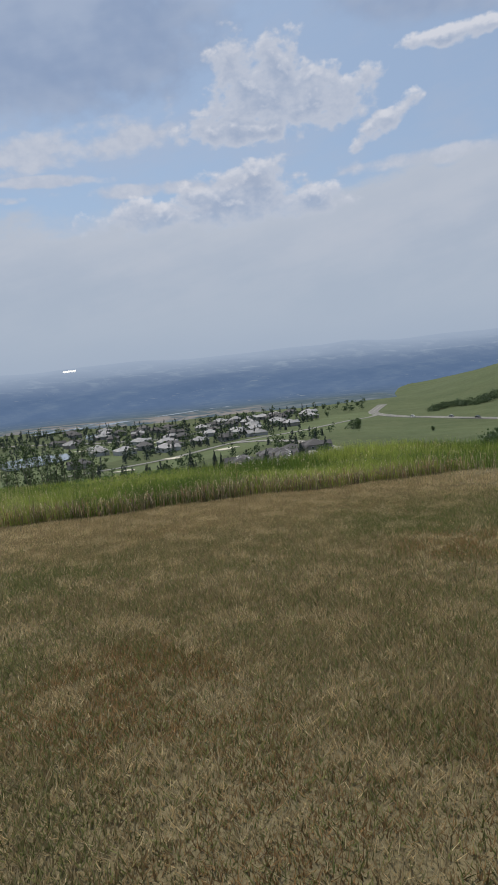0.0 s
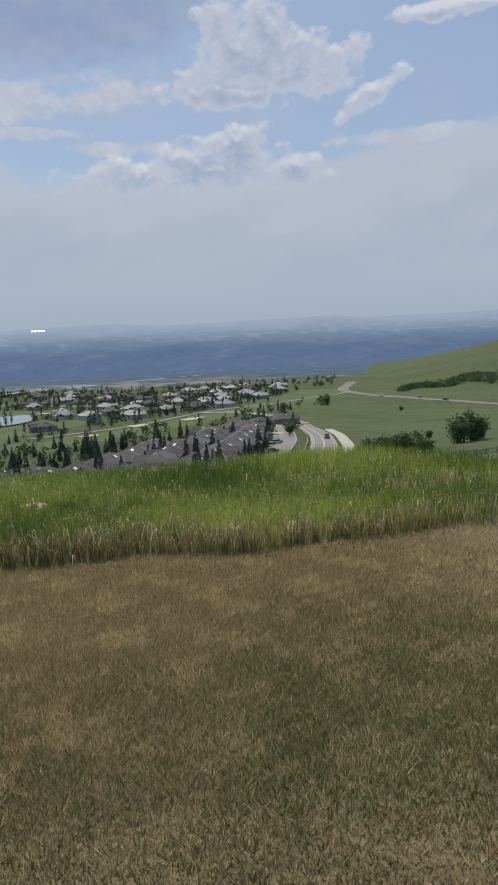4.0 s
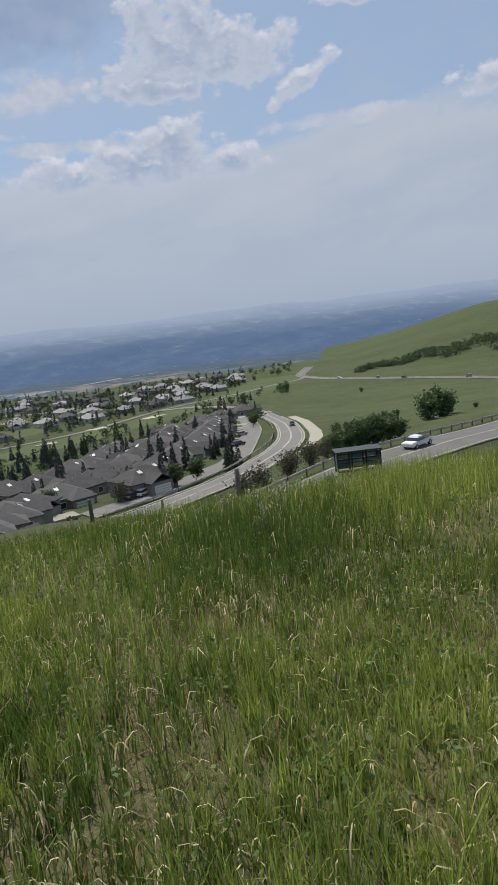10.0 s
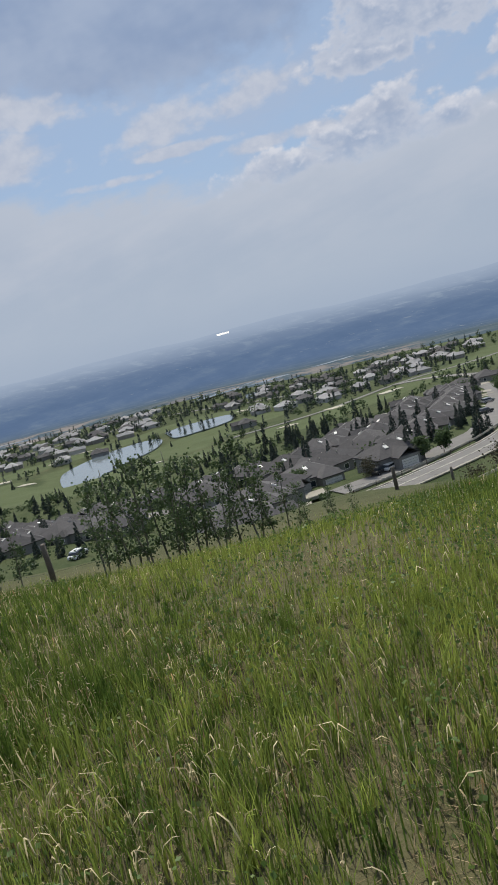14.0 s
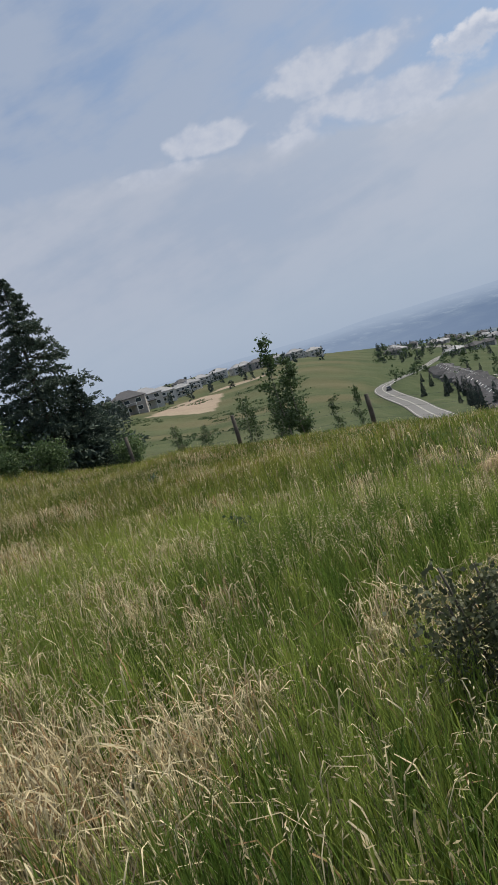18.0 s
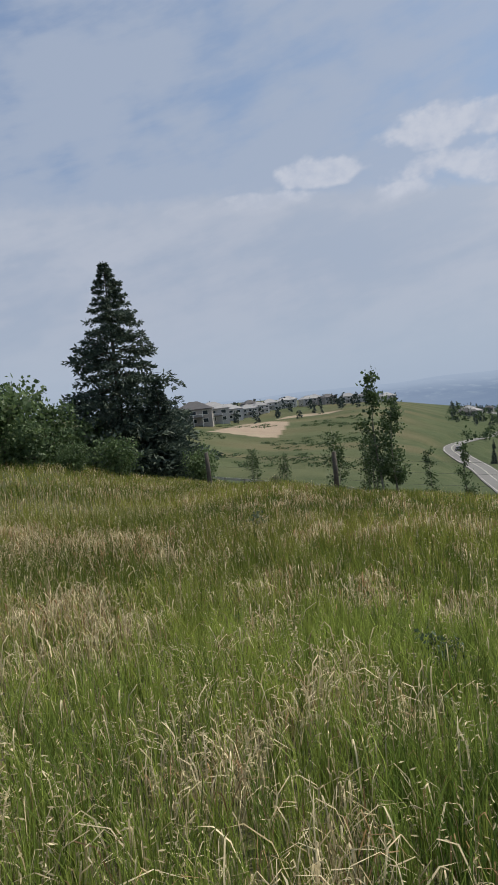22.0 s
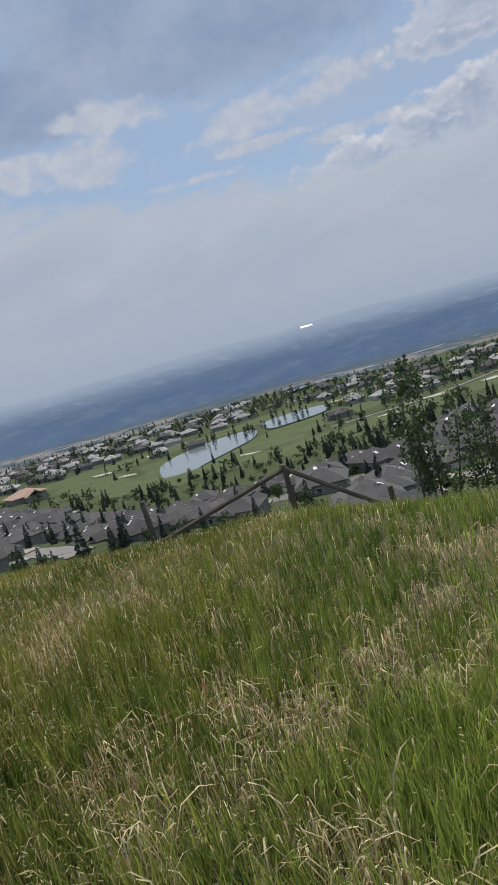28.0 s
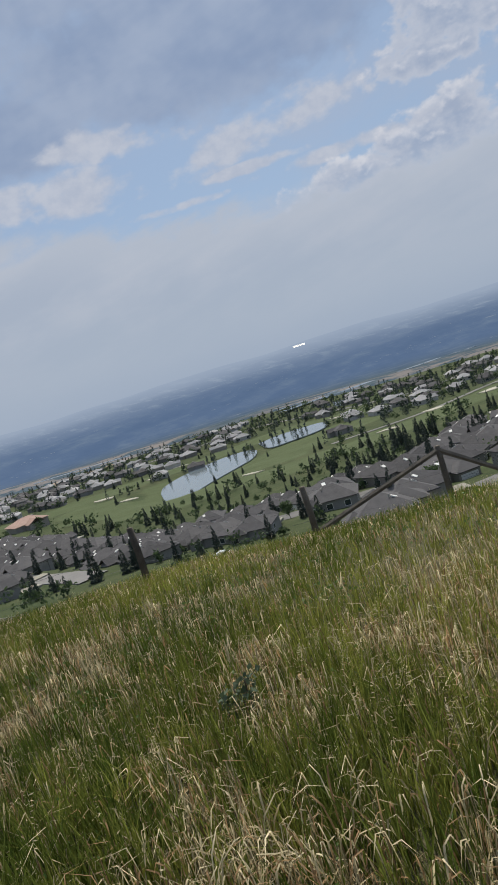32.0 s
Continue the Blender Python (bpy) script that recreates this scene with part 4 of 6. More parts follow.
# young aspens along the fence
ASPENS = [leafy_tree("young_aspen", 20 + k, 2.9, 0.46, 0.062, 480, LEAVES, PALEBARK, 0.06, 0.2, 1, 24, 0.009) for k in range(4)]
for p in ASPENS:
    tagged(p, "slender young aspen with sparse green leaves", "tree", "young aspens by the fence")
STAND = [(-4.21, 8.81, 0.5, 0), (-4.43, 9.8, 0.59, 1), (-3.99, 9.33, 0.6, 2), (-4.1, 10.25, 0.67, 3), (-3.68, 9.66, 0.66, 0), (-3.77, 10.47, 0.66, 1), (-3.39, 9.96, 0.67, 2), (-3.48, 10.77, 0.65, 3), (-3.06, 9.64, 0.55, 0), (-3.08, 10.46, 0.64, 1), (-2.79, 10.02, 0.57, 2), (-2.77, 10.74, 0.54, 3), (-2.49, 10.39, 0.55, 0), (-2.2, 10.04, 0.62, 1), (-2.22, 10.75, 0.59, 2), (-1.98, 10.38, 0.48, 3), (-1.8, 10.71, 0.45, 0), (-1.58, 10.13, 0.31, 1), (-1.43, 10.55, 0.28, 2), (-1.17, 10.37, 0.23, 3), (-1.05, 10.98, 0.26, 0), (-0.68, 11.4, 0.24, 1), (-4.6, 10.49, 0.6, 2), (-3.61, 9.15, 0.56, 3), (-3.15, 9.3, 0.54, 0), (-2.63, 9.54, 0.46, 1), (-9.48, 12.87, 1.05, 0), (-8.98, 12.7, 0.98, 1), (-9.2, 13.1, 0.85, 2), (-8.7, 12.95, 0.8, 3), (-9.35, 12.6, 0.7, 2), (-8.15, 12.2, 0.72, 0), (-7.9, 12.45, 0.66, 1), (-8.3, 12.5, 0.68, 2), (-7.6, 12.3, 0.6, 3), (-7.3, 12.6, 0.55, 0), (-8.5, 12.3, 0.62, 1)]
for i, (x, y, s, k) in enumerate(STAND):
    put(ASPENS[k], x, y, i * 2.4, s)
SAPLINGS = [leafy_tree("poplar_sapling", 40 + k, 5.9, 1.05, 0.12, 1500, LEAVES, PALEBARK, 0.03, 0.12, 1 + k, 20, 0.008) for k in range(2)]
for p in SAPLINGS:
    tagged(p, "loose-leaved young poplar below the crest", "tree", "poplar saplings")
for i, (x, y, s, k) in enumerate([(-25.4, 11.9, 0.72, 0), (-25.3, 12.5, 0.6, 0), (-28.0, 11.6, 0.48, 1), (-27.1, 12.4, 0.45, 1), (-29.0, 16.2, 0.40, 0),
                                  (-23.6, 13.9, 0.36, 0), (-26.4, 12.3, 0.5, 1), (-31, 9.6, 0.32, 1), (-33.5, 8.4, 0.28, 1), (-25.9, 12.7, 0.55, 0), (-29.6, 10.4, 0.3, 1)]):
    put(SAPLINGS[k], x, y, i * 1.3, s)
discard(shrub_a, shrub_b, shrub_c, *ASPENS, *SAPLINGS)

# bushes on the road banks
bank = leafy_tree("bush", 60, 4.2, 2.4, 0.34, 1500, SHRUBLEAVES, BARK, 0.1, 0.05, 6, 9, 0.008)
tagged(bank, "dark green bush on the grassy road bank", "bush", "bushes on the banks")
twig = leafy_tree("bush", 61, 3.8, 2.2, 0.22, 900, DRYTWIG, BARK, 0.12, 0.05, 9, 12, 0.006)
tagged(twig, "half bare grey-green bush beside the guard rail", "bush", "bushes on the banks")
for i, (x, y, s) in enumerate([(40, 115, 0.8), (43, 116, 0.95), (46, 117, 1.05), (49, 118, 1.1), (52, 119, 1.0), (55, 121, 0.8), (44, 121, 0.8), (48, 124, 0.8), (62, 168, 0.6), (68, 172, 0.6), (73, 178, 0.7), (79, 184, 0.6), (85, 190, 0.5), (56, 160, 0.7), (50, 140, 0.6), (46, 131, 0.6),
                               (76, 152, 1.35), (83, 158, 1.5), (87, 163, 1.1), (132, 484, 1.6), (162, 415, 0.6), (98, 168, 0.3), (92, 140, 0.3), (104, 150, 0.35),
                               (120, 180, 0.35), (110, 172, 0.25)]):
    put(bank, x, y, i * 2.1, s)
for i, (x, y, s) in enumerate([(19, 94, 1.15), (23, 97, 1.1), (15, 92, 0.8), (28, 101, 1.0), (33, 106, 0.95), (26, 95, 0.9), (30, 96, 0.85), (37, 110, 0.8)]):
    put(twig, x, y, i * 2.1, s)
street_tree = leafy_tree("street_tree", 63, 5.2, 2.4, 0.34, 1500, SHRUBLEAVES, BARK, 0.05, 0.3, 1, 20, 0.018)
tagged(street_tree, "bright green street tree beside the townhouses", "tree", "street trees")
for i, (x, y, s) in enumerate([(16, 155, 1.0), (20.5, 156, 1.1), (-12, 153, 0.9), (48, 252, 0.9), (58, 262, 1.0), (61, 276, 1.1), (-46, 160, 0.8), (-92, 170, 0.8)]):
    put(street_tree, x, y, i * 2.1, s)
put(twig, 3, 148, 0.4, 1.1)
discard(bank, twig, street_tree)

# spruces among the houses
FIRS = [spruce("spruce_tree", 70 + k, 9.0, 1.7 + 0.25 * k, 24, 8, 10, 0.36, HAZYNEEDLES, BARK, 0.16) for k in range(3)]
for p in FIRS:
    tagged(p, "dark pointed spruce among the houses", "tree", "spruces in the valley")
FIR_A = [(62, 342), (53, 283), (56, 290), (31, 189), (29, 184), (13, 157), (17, 168), (15, 173), (-5, 194), (5, 239), (9, 246), (14, 204), (18, 307), (32, 302),
         (-22, 284), (-20, 295), (30, 166), (32, 163), (21, 176), (-14, 167), (-21, 211), (-68, 375), (-66, 385), (50, 262), (47, 250), (40, 214), (24, 222), (8, 262)]
FIR_B = [(-78, 167), (-81, 171), (-76, 206), (-82, 211), (-95, 161), (-109, 194), (-74, 133), (-73, 130), (-136, 221), (-118, 191), (-78, 122), (-115, 162),
         (-130, 176), (-117, 305), (-106, 291), (-104, 333), (-102, 329), (-48, 284), (-25, 209), (-33, 191), (-20, 135), (-34, 169), (-11, 186), (-16, 167), (3, 234), (7, 238)]
FIR_C = [(-185, 162), (-160, 143), (-133, 120), (-198, 171), (-125, 117), (-78, 77), (-176, 180), (-140, 172), (-133, 168), (-129, 175), (-168, 196), (-85, 118),
         (-122, 200), (-116, 197), (-86, 160), (-56, 132), (-22, 273), (-20, 276), (-143, 126), (-150, 133), (-171, 152), (-188, 166), (-212, 178), (-226, 190)]
spots = FIR_A + FIR_B + FIR_C
g2 = np.random.default_rng(5)
for i, (x, y) in enumerate(spots):
    put(FIRS[i % 3], x, y, i * 1.1, (0.55 + 0.4 * g2.random()) * (0.78 if x < -38 else 1.0), tall=g2.uniform(1.0, 1.35))


def scatter(count, amin, amax, dmin, dmax, keep, rg, gap):
    """Random places in a fan of the valley, kept apart."""
    out = []
    for _ in range(count * 40):
        a, d = math.radians(rg.uniform(amin, amax)), math.sqrt(rg.uniform(dmin ** 2, dmax ** 2))
        x, y = HUB[0] - math.sin(a) * d, HUB[1] + math.cos(a) * d
        if keep(x, y) and all((x - u) ** 2 + (y - v) ** 2 > gap * gap for u, v in out):
            out.append((x, y))
            if len(out) >= count:
                break
    return out


ROAD_DOTS = np.vstack([np.column_stack([line[:, :2], np.full(len(line), half)]) for line, half in ROADS.values()])


def off_road(x, y, more=3.0):
    if (np.hypot(ROAD_DOTS[:, 0] - x, ROAD_DOTS[:, 1] - y) - ROAD_DOTS[:, 2]).min() < more:
        return False
    ax, ay = np.array([x]), np.array([y])
    return not any(inside(ax, ay, rim)[0] for rim in LAKE_RIMS if abs(rim[:, 0].mean() - x) < 60 and abs(rim[:, 1].mean() - y) < 80)


def off_green(x, y):
    ax, ay = np.array([x]), np.array([y])
    return all(to_line(ax, ay, np.asarray(line, float))[0][0] > half for line, half in FAIRWAYS)


wild = scatter(45, -14, 44, 330, 700, lambda x, y: off_road(x, y) and off_green(x, y), g2, 9)
for i, (x, y) in enumerate(wild):
    put(FIRS[i % 3], x, y, i * 1.1, g2.uniform(0.45, 0.8), tall=g2.uniform(1.0, 1.3))
rim_firs = scatter(14, 5, 30, 330, 560, lambda x, y: off_road(x, y) and not off_green(x, y), g2, 12)
for i, (x, y) in enumerate(rim_firs):
    put(FIRS[i % 3], x, y, i * 1.1, g2.uniform(0.4, 0.7), tall=1.1)


def woods(name, places, heights, widths, count, size, mat, pointed, seed, label):
    """Far trees in one mass: a trunkless crown of leaf clumps for each place."""
    rg = np.random.default_rng(seed)
    V, Q, n0 = [], [], 0
    zs = ground_z([p[0] for p in places], [p[1] for p in places])
    for (x, y), z, h, w in zip(places, zs, heights, widths):
        t = rg.uniform(0, 1, count)
        a = rg.uniform(0, 6.283, count)
        if pointed:
            r_ = w * (1 - t) * rg.uniform(0.5, 1.1, count)
            P = np.column_stack([x + np.cos(a) * r_, y + np.sin(a) * r_, z + h * (0.03 + 0.95 * t)])
        else:
            lumps = rg.normal(size=(5, 3)) * np.array([w * 0.45, w * 0.45, h * 0.18])
            c = lumps[rg.integers(0, 5, count)]
            P = np.array([x, y, z + h * 0.55]) + c + rg.normal(size=(count, 3)) * np.array([w * 0.33, w * 0.33, h * 0.17])
        v, q = cards(P, size, rg, 0.3 if pointed else 0.0, 1.5)
        V.append(v)
        Q.append(q + n0)
        n0 += len(v)
    ob = new(name, raw_mesh(name, np.vstack(V), None, mat, quads=np.vstack(Q)))
    return tagged(ob, label, "trees", kind="stuff")


n1 = scatter(420, -12.5, 18, 400, 820, lambda x, y: off_green(x, y), g2, 5) + scatter(400, 18, 54, 460, 880, lambda x, y: off_green(x, y), g2, 6)
woods("far_spruces", n1, g2.uniform(4, 9, len(n1)), g2.uniform(1.0, 1.9, len(n1)), 90, 0.62, HAZYNEEDLES, True, 81, "dark spruces scattered through the far town")
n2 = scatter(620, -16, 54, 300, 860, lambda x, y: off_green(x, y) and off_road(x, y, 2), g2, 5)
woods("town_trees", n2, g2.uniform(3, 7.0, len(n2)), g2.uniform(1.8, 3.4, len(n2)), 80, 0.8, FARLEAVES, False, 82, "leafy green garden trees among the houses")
n3 = scatter(260, -6, 46, 118, 330, lambda x, y: off_road(x, y, 3), g2, 5)
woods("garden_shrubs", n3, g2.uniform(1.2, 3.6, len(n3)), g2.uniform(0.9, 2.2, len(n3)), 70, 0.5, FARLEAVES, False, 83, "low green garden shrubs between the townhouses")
n4 = []
for _ in range(210):
    a_ = g2.uniform(21.5, 36)
    d_ = 612 + g2.random() * (14 + 6.5 * (a_ - 21)) + 14 * math.sin(a_ * 1.7)
    n4.append((HUB[0] + math.sin(math.radians(a_)) * d_, HUB[1] + math.cos(math.radians(a_)) * d_))
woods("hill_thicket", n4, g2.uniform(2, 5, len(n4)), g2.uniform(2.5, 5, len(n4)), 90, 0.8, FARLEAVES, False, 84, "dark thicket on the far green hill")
n5 = scatter(70, 58, 76, 430, 640, lambda x, y: True, g2, 6)
woods("ridge_spruces", n5, g2.uniform(5, 9, len(n5)), g2.uniform(1.0, 1.8, len(n5)), 40, 1.2, HAZYNEEDLES, True, 85, "row of dark conifers by the ridge houses")
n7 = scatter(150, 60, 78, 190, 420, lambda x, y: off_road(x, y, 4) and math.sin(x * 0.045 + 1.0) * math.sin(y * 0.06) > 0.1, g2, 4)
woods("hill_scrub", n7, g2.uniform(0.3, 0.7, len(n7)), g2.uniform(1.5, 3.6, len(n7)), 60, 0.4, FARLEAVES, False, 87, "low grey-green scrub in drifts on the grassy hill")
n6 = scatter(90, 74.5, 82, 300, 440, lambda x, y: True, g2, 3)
woods("ridge_wood", n6, g2.uniform(9, 13, len(n6)), g2.uniform(1.3, 2.2, len(n6)), 60, 1.0, HAZYNEEDLES, True, 86, "dense dark conifers beside the ridge houses")

# ---- houses ----


def box(bm, x0, y0, z0, x1, y1, z1):
    m = Matrix.Translation(((x0 + x1) / 2, (y0 + y1) / 2, (z0 + z1) / 2)) @ Matrix.Diagonal((x1 - x0, y1 - y0, z1 - z0, 1))
    bmesh.ops.create_cube(bm, size=1, matrix=m)


def hip(bm, x0, y0, x1, y1, z, rise, over=0.5, ridge=None):
    """A hipped roof with a soffit and a fascia; ridge: its share of the length."""
    x0, y0, x1, y1 = x0 - over, y0 - over, x1 + over, y1 + over
    lo = [bm.verts.new(p) for p in ((x0, y0, z - 0.22), (x1, y0, z - 0.22), (x1, y1, z - 0.22), (x0, y1, z - 0.22))]
    ed = [bm.verts.new(p) for p in ((x0, y0, z), (x1, y0, z), (x1, y1, z), (x0, y1, z))]
    w, d = x1 - x0, y1 - y0
    if w >= d:
        s = d / 2 if ridge is None else w * (1 - ridge) / 2
        r0, r1 = bm.verts.new((x0 + s, (y0 + y1) / 2, z + rise)), bm.verts.new((x1 - s + 0.01, (y0 + y1) / 2, z + rise))
        tops = [(ed[0], ed[1], r1, r0), (ed[1], ed[2], r1), (ed[2], ed[3], r0, r1), (ed[3], ed[0], r0)]
    else:
        s = w / 2 if ridge is None else d * (1 - ridge) / 2
        r0, r1 = bm.verts.new(((x0 + x1) / 2, y0 + s, z + rise)), bm.verts.new(((x0 + x1) / 2, y1 - s + 0.01, z + rise))
        tops = [(ed[0], ed[1], r0), (ed[1], ed[2], r1, r0), (ed[2], ed[3], r1), (ed[3], ed[0], r0, r1)]
    for f in tops:
        bm.faces.new(f)
    bm.faces.new(lo[::-1])
    for i in range(4):
        bm.faces.new((lo[i], lo[(i + 1) % 4], ed[(i + 1) % 4], ed[i]))


def gable(bm, x0, x1, y0, y1, z, rise, over=0.4):
    """A gabled roof whose ridge runs along y."""
    x0, x1, y0 = x0 - over, x1 + over, y0 - over
    mid = (x0 + x1) / 2
    P = [(x0, y0, z), (x1, y0, z), (mid, y0, z + rise), (x0, y1, z), (x1, y1, z), (mid, y1, z + rise)]
    v = [bm.verts.new(p) for p in P]
    w = [bm.verts.new((p[0], p[1], p[2] - 0.2)) for p in P]
    for f in ((v[0], v[2], v[5], v[3]), (v[2], v[1], v[4], v[5]), (w[3], w[5], w[2], w[0]), (w[5], w[4], w[1], w[2]),
              (v[0], w[0], w[2], v[2]), (v[2], w[2], w[1], v[1]), (v[3], v[5], w[5], w[3]), (v[5], v[4], w[4], w[5]), (v[0], v[3], w[3], w[0]), (v[1], w[1], w[4], v[4])):
        bm.faces.new(f)


def window(parent, x, y, z, w, h, side):
    """A framed window standing proud of a wall that faces side (0 south, 1 east, 2 north, 3 west)."""
    dx, dy = ((0, -1), (1, 0), (0, 1), (-1, 0))[side]
    along = (abs(dy), abs(dx))

    def slab(name, ww, hh, depth, mat, par):
        bm = bmesh.new()
        box(bm, x - along[0] * ww / 2 - abs(dx) * depth, y - along[1] * ww / 2 - abs(dy) * depth, z - hh / 2,
            x + along[0] * ww / 2 + abs(dx) * depth, y + along[1] * ww / 2 + abs(dy) * depth, z + hh / 2)
        return part(name, bm, mat, par)

    f = slab("window", w + 0.24, h + 0.24, 0.06, TRIM, parent)
    slab("pane", w, h, 0.09, PANE, f)


def townhouse(kind, wall, roof, plain=False):
    """A bungalow of a terrace: hipped roof, a gabled wing with a garage, windows, vents and skylight."""
    base = root("townhouse", 0, 0, 0)
    w, d = (12.5, 11.5, 13.5)[kind], (12.0, 13.0, 11.0)[kind]
    bm = bmesh.new()
    box(bm, -w / 2, -d / 2, -3.0, w / 2, d / 2, 3.1)
    part("wall", bm, wall, base)
    bm = bmesh.new()
    hip(bm, -w / 2, -d / 2, w / 2, d / 2, 3.1, 2.9)
    part("roof", bm, roof, base)
    gx = (-w * 0.22, w * 0.2, 0.0)[kind]
    bm = bmesh.new()
    box(bm, gx - 3.1, -d / 2 - 3.2, -3.0, gx + 3.1, -d / 2 + 0.3, 2.9)
    wing = part("wing", bm, wall, base)
    bm = bmesh.new()
    (gable if kind != 1 else lambda b, x0, x1, y0, y1, z, r_: hip(b, x0, y0, x1, y1, z, r_, 0.4))(bm, gx - 3.1, gx + 3.1, -d / 2 - 3.2, -d / 2 + 4.5, 2.9, 1.9)
    part("wing_roof", bm, roof, base)
    bm = bmesh.new()
    box(bm, gx - 2.4, -d / 2 - 3.27, -0.2, gx + 2.4, -d / 2 - 3.15, 2.2)
    door = part("garage_door", bm, TRIM if kind else wall, base, "pale panelled garage door")
    for k in range(0 if plain else 3):
        bm = bmesh.new()
        box(bm, gx - 2.3, -d / 2 - 3.31, 0.45 + k * 0.6, gx + 2.3, -d / 2 - 3.26, 0.5 + k * 0.6)
        part("groove", bm, STUCCO, door)
    bx = -gx if abs(gx) > 1 else w * 0.36
    bm = bmesh.new()
    box(bm, bx - 2.2, d / 2 - 0.2, -3, bx + 2.2, d / 2 + 1.6, 2.9)
    part("bay", bm, wall, base)
    bm = bmesh.new()
    hip(bm, bx - 2.2, d / 2 - 3, bx + 2.2, d / 2 + 1.6, 2.9, 1.5, 0.35)
    part("bay_roof", bm, roof, base)
    bm = bmesh.new()
    bmesh.ops.create_cube(bm, size=1, matrix=Matrix.Translation((-w * 0.16, -d * 0.22, 4.95)) @ Matrix.Rotation(radians(25), 4, "X") @ Matrix.Diagonal((1.1, 1.3, 0.22, 1)))
    part("skylight", bm, TRIM, base, "white domed skylight")
    for k in (1,) if plain else (-1, 1):
        bm = bmesh.new()
        tube(bm, [Vector((k * 2.0, k * 1.8, 4.3)), Vector((k * 2.0, k * 1.8, 5.7))], [0.14, 0.14], 6)
        part("vent_pipe", bm, STEEL, base)
    window(base, bx, -d / 2, 1.5, 1.7, 1.3, 0)
    for yy in (0,) if plain else (-d * 0.25, d * 0.2):
        window(base, -w / 2, yy, 1.5, 1.3, 1.2, 3)
        window(base, w / 2, yy, 1.5, 1.3, 1.2, 1)
    for xx in (-w * 0.3, w * 0.32) if plain else (-w * 0.3, w * 0.05, w * 0.32):
        window(base, xx, d / 2 + (1.6 if abs(xx - bx) < 2.2 else 0), 1.5, 1.5, 1.3, 2)
    bm = bmesh.new()
    box(bm, gx - 2.5, -d / 2 - 9.5, -0.75, gx + 2.5, -d / 2 - 3.2, -0.1)
    part("driveway", bm, CONCRETE, base, "pale concrete driveway")
    return base


# terraces: lines along which the houses stand shoulder to shoulder
TERRACES = [
    [(-1, 134), (8, 155), (14, 178), (22, 196), (30, 215), (37, 238), (43, 262), (46, 290), (44, 312)], [(-10, 160), (-3, 186), (6, 206), (14, 228), (22, 250), (28, 275), (30, 300)],
    [(-24, 186), (-14, 206), (-6, 228), (2, 250), (8, 275)], [(-40, 222), (-30, 208), (-34, 196)], [(-19, 112), (-22, 126), (-17, 140), (-17, 158)], [(57, 328), (66, 342), (78, 352)],
    [(-180, 250), (-150, 232), (-122, 218), (-96, 206), (-75, 202), (-56, 200)], [(-138, 188), (-120, 168), (-106, 153), (-88, 138), (-74, 128), (-58, 124), (-44, 118), (-34, 112)],
    [(-116, 190), (-98, 178), (-84, 164), (-66, 150), (-54, 142), (-40, 142)], [(-60, 214), (-40, 186), (-37, 170), (-34, 154)],
    [(-302, 254), (-270, 230), (-229, 202), (-184, 170), (-150, 142), (-118, 117), (-96, 104)], [(-224, 234), (-180, 199), (-150, 180), (-130, 158), (-112, 144)],
    [(-160, 160), (-140, 146), (-118, 130), (-98, 117), (-82, 112)], [(-210, 212), (-186, 186), (-160, 166)], [(-100, 192), (-84, 180), (-68, 166), (-52, 156)],
    [(-90, 152), (-70, 138), (-52, 130)], [(-200, 236), (-172, 214), (-146, 198)],
    [(-264, 309), (-222, 270), (-200, 252), (-167, 224), (-141, 207), (-119, 188)], [(-250, 322), (-205, 282), (-176, 258), (-152, 246)],
]
PLOTS = [tuple(p) for row in TERRACES[:6] for p in spline(row, 1.0)[::12]]
PLOTS += [tuple(p) for row in TERRACES[6:] for p in spline(row, 1.0)[::10]]
HOUSES = [townhouse(k % 3, w_, r_, k > 2) for k, (w_, r_) in enumerate(((STUCCO, SHINGLE), (STUCCO_B, SHINGLE_B), (STUCCO, SHINGLE_B)) * 2)]
for h_ in HOUSES:
    tagged(h_, "grey stucco townhouse with a dark shingled roof", "house", "townhouses below the hill")
taken = []
for i, (x, y) in enumerate(PLOTS):
    snug = 0.70 if x < -38 else 0.88
    if x < -38 and math.hypot(x + 10, y) < 146:
        continue
    if any(math.hypot(x - u, y - v) < 10.0 * snug for u, v in taken) or not off_road(x, y, 3.0):
        continue
    near = sorted((math.hypot(x - u, y - v), u, v) for u, v in PLOTS if (u, v) != (x, y))[0]
    a = math.atan2(near[2] - y, near[1] - x) + 0.15 * math.sin(i)
    best, turn = 1e9, 0.0
    for line, half in ROADS.values():
        d_, _ = to_line(np.array([x]), np.array([y]), line[::3])
        if d_[0] < best:
            k_ = np.argmin(np.hypot(line[:, 0] - x, line[:, 1] - y))
            best, turn = d_[0], math.atan2(line[k_, 1] - y, line[k_, 0] - x) + math.pi / 2
    if best > 32:
        turn = a
    taken.append((x, y))
    ob = copy_thing(HOUSES[i % 3 + (3 if x < -38 else 0)], Matrix.Translation((x, y, gz(x, y) + 0.2)) @ Matrix.Rotation(turn, 4, "Z"))
    ob.scale = (snug, snug, snug + 0.04)
discard(*HOUSES)
g4 = np.random.default_rng(23)
clear = lambda x, y: off_road(x, y, 2.5) and all(math.hypot(x - u, y - v) > 7.0 for u, v in taken)
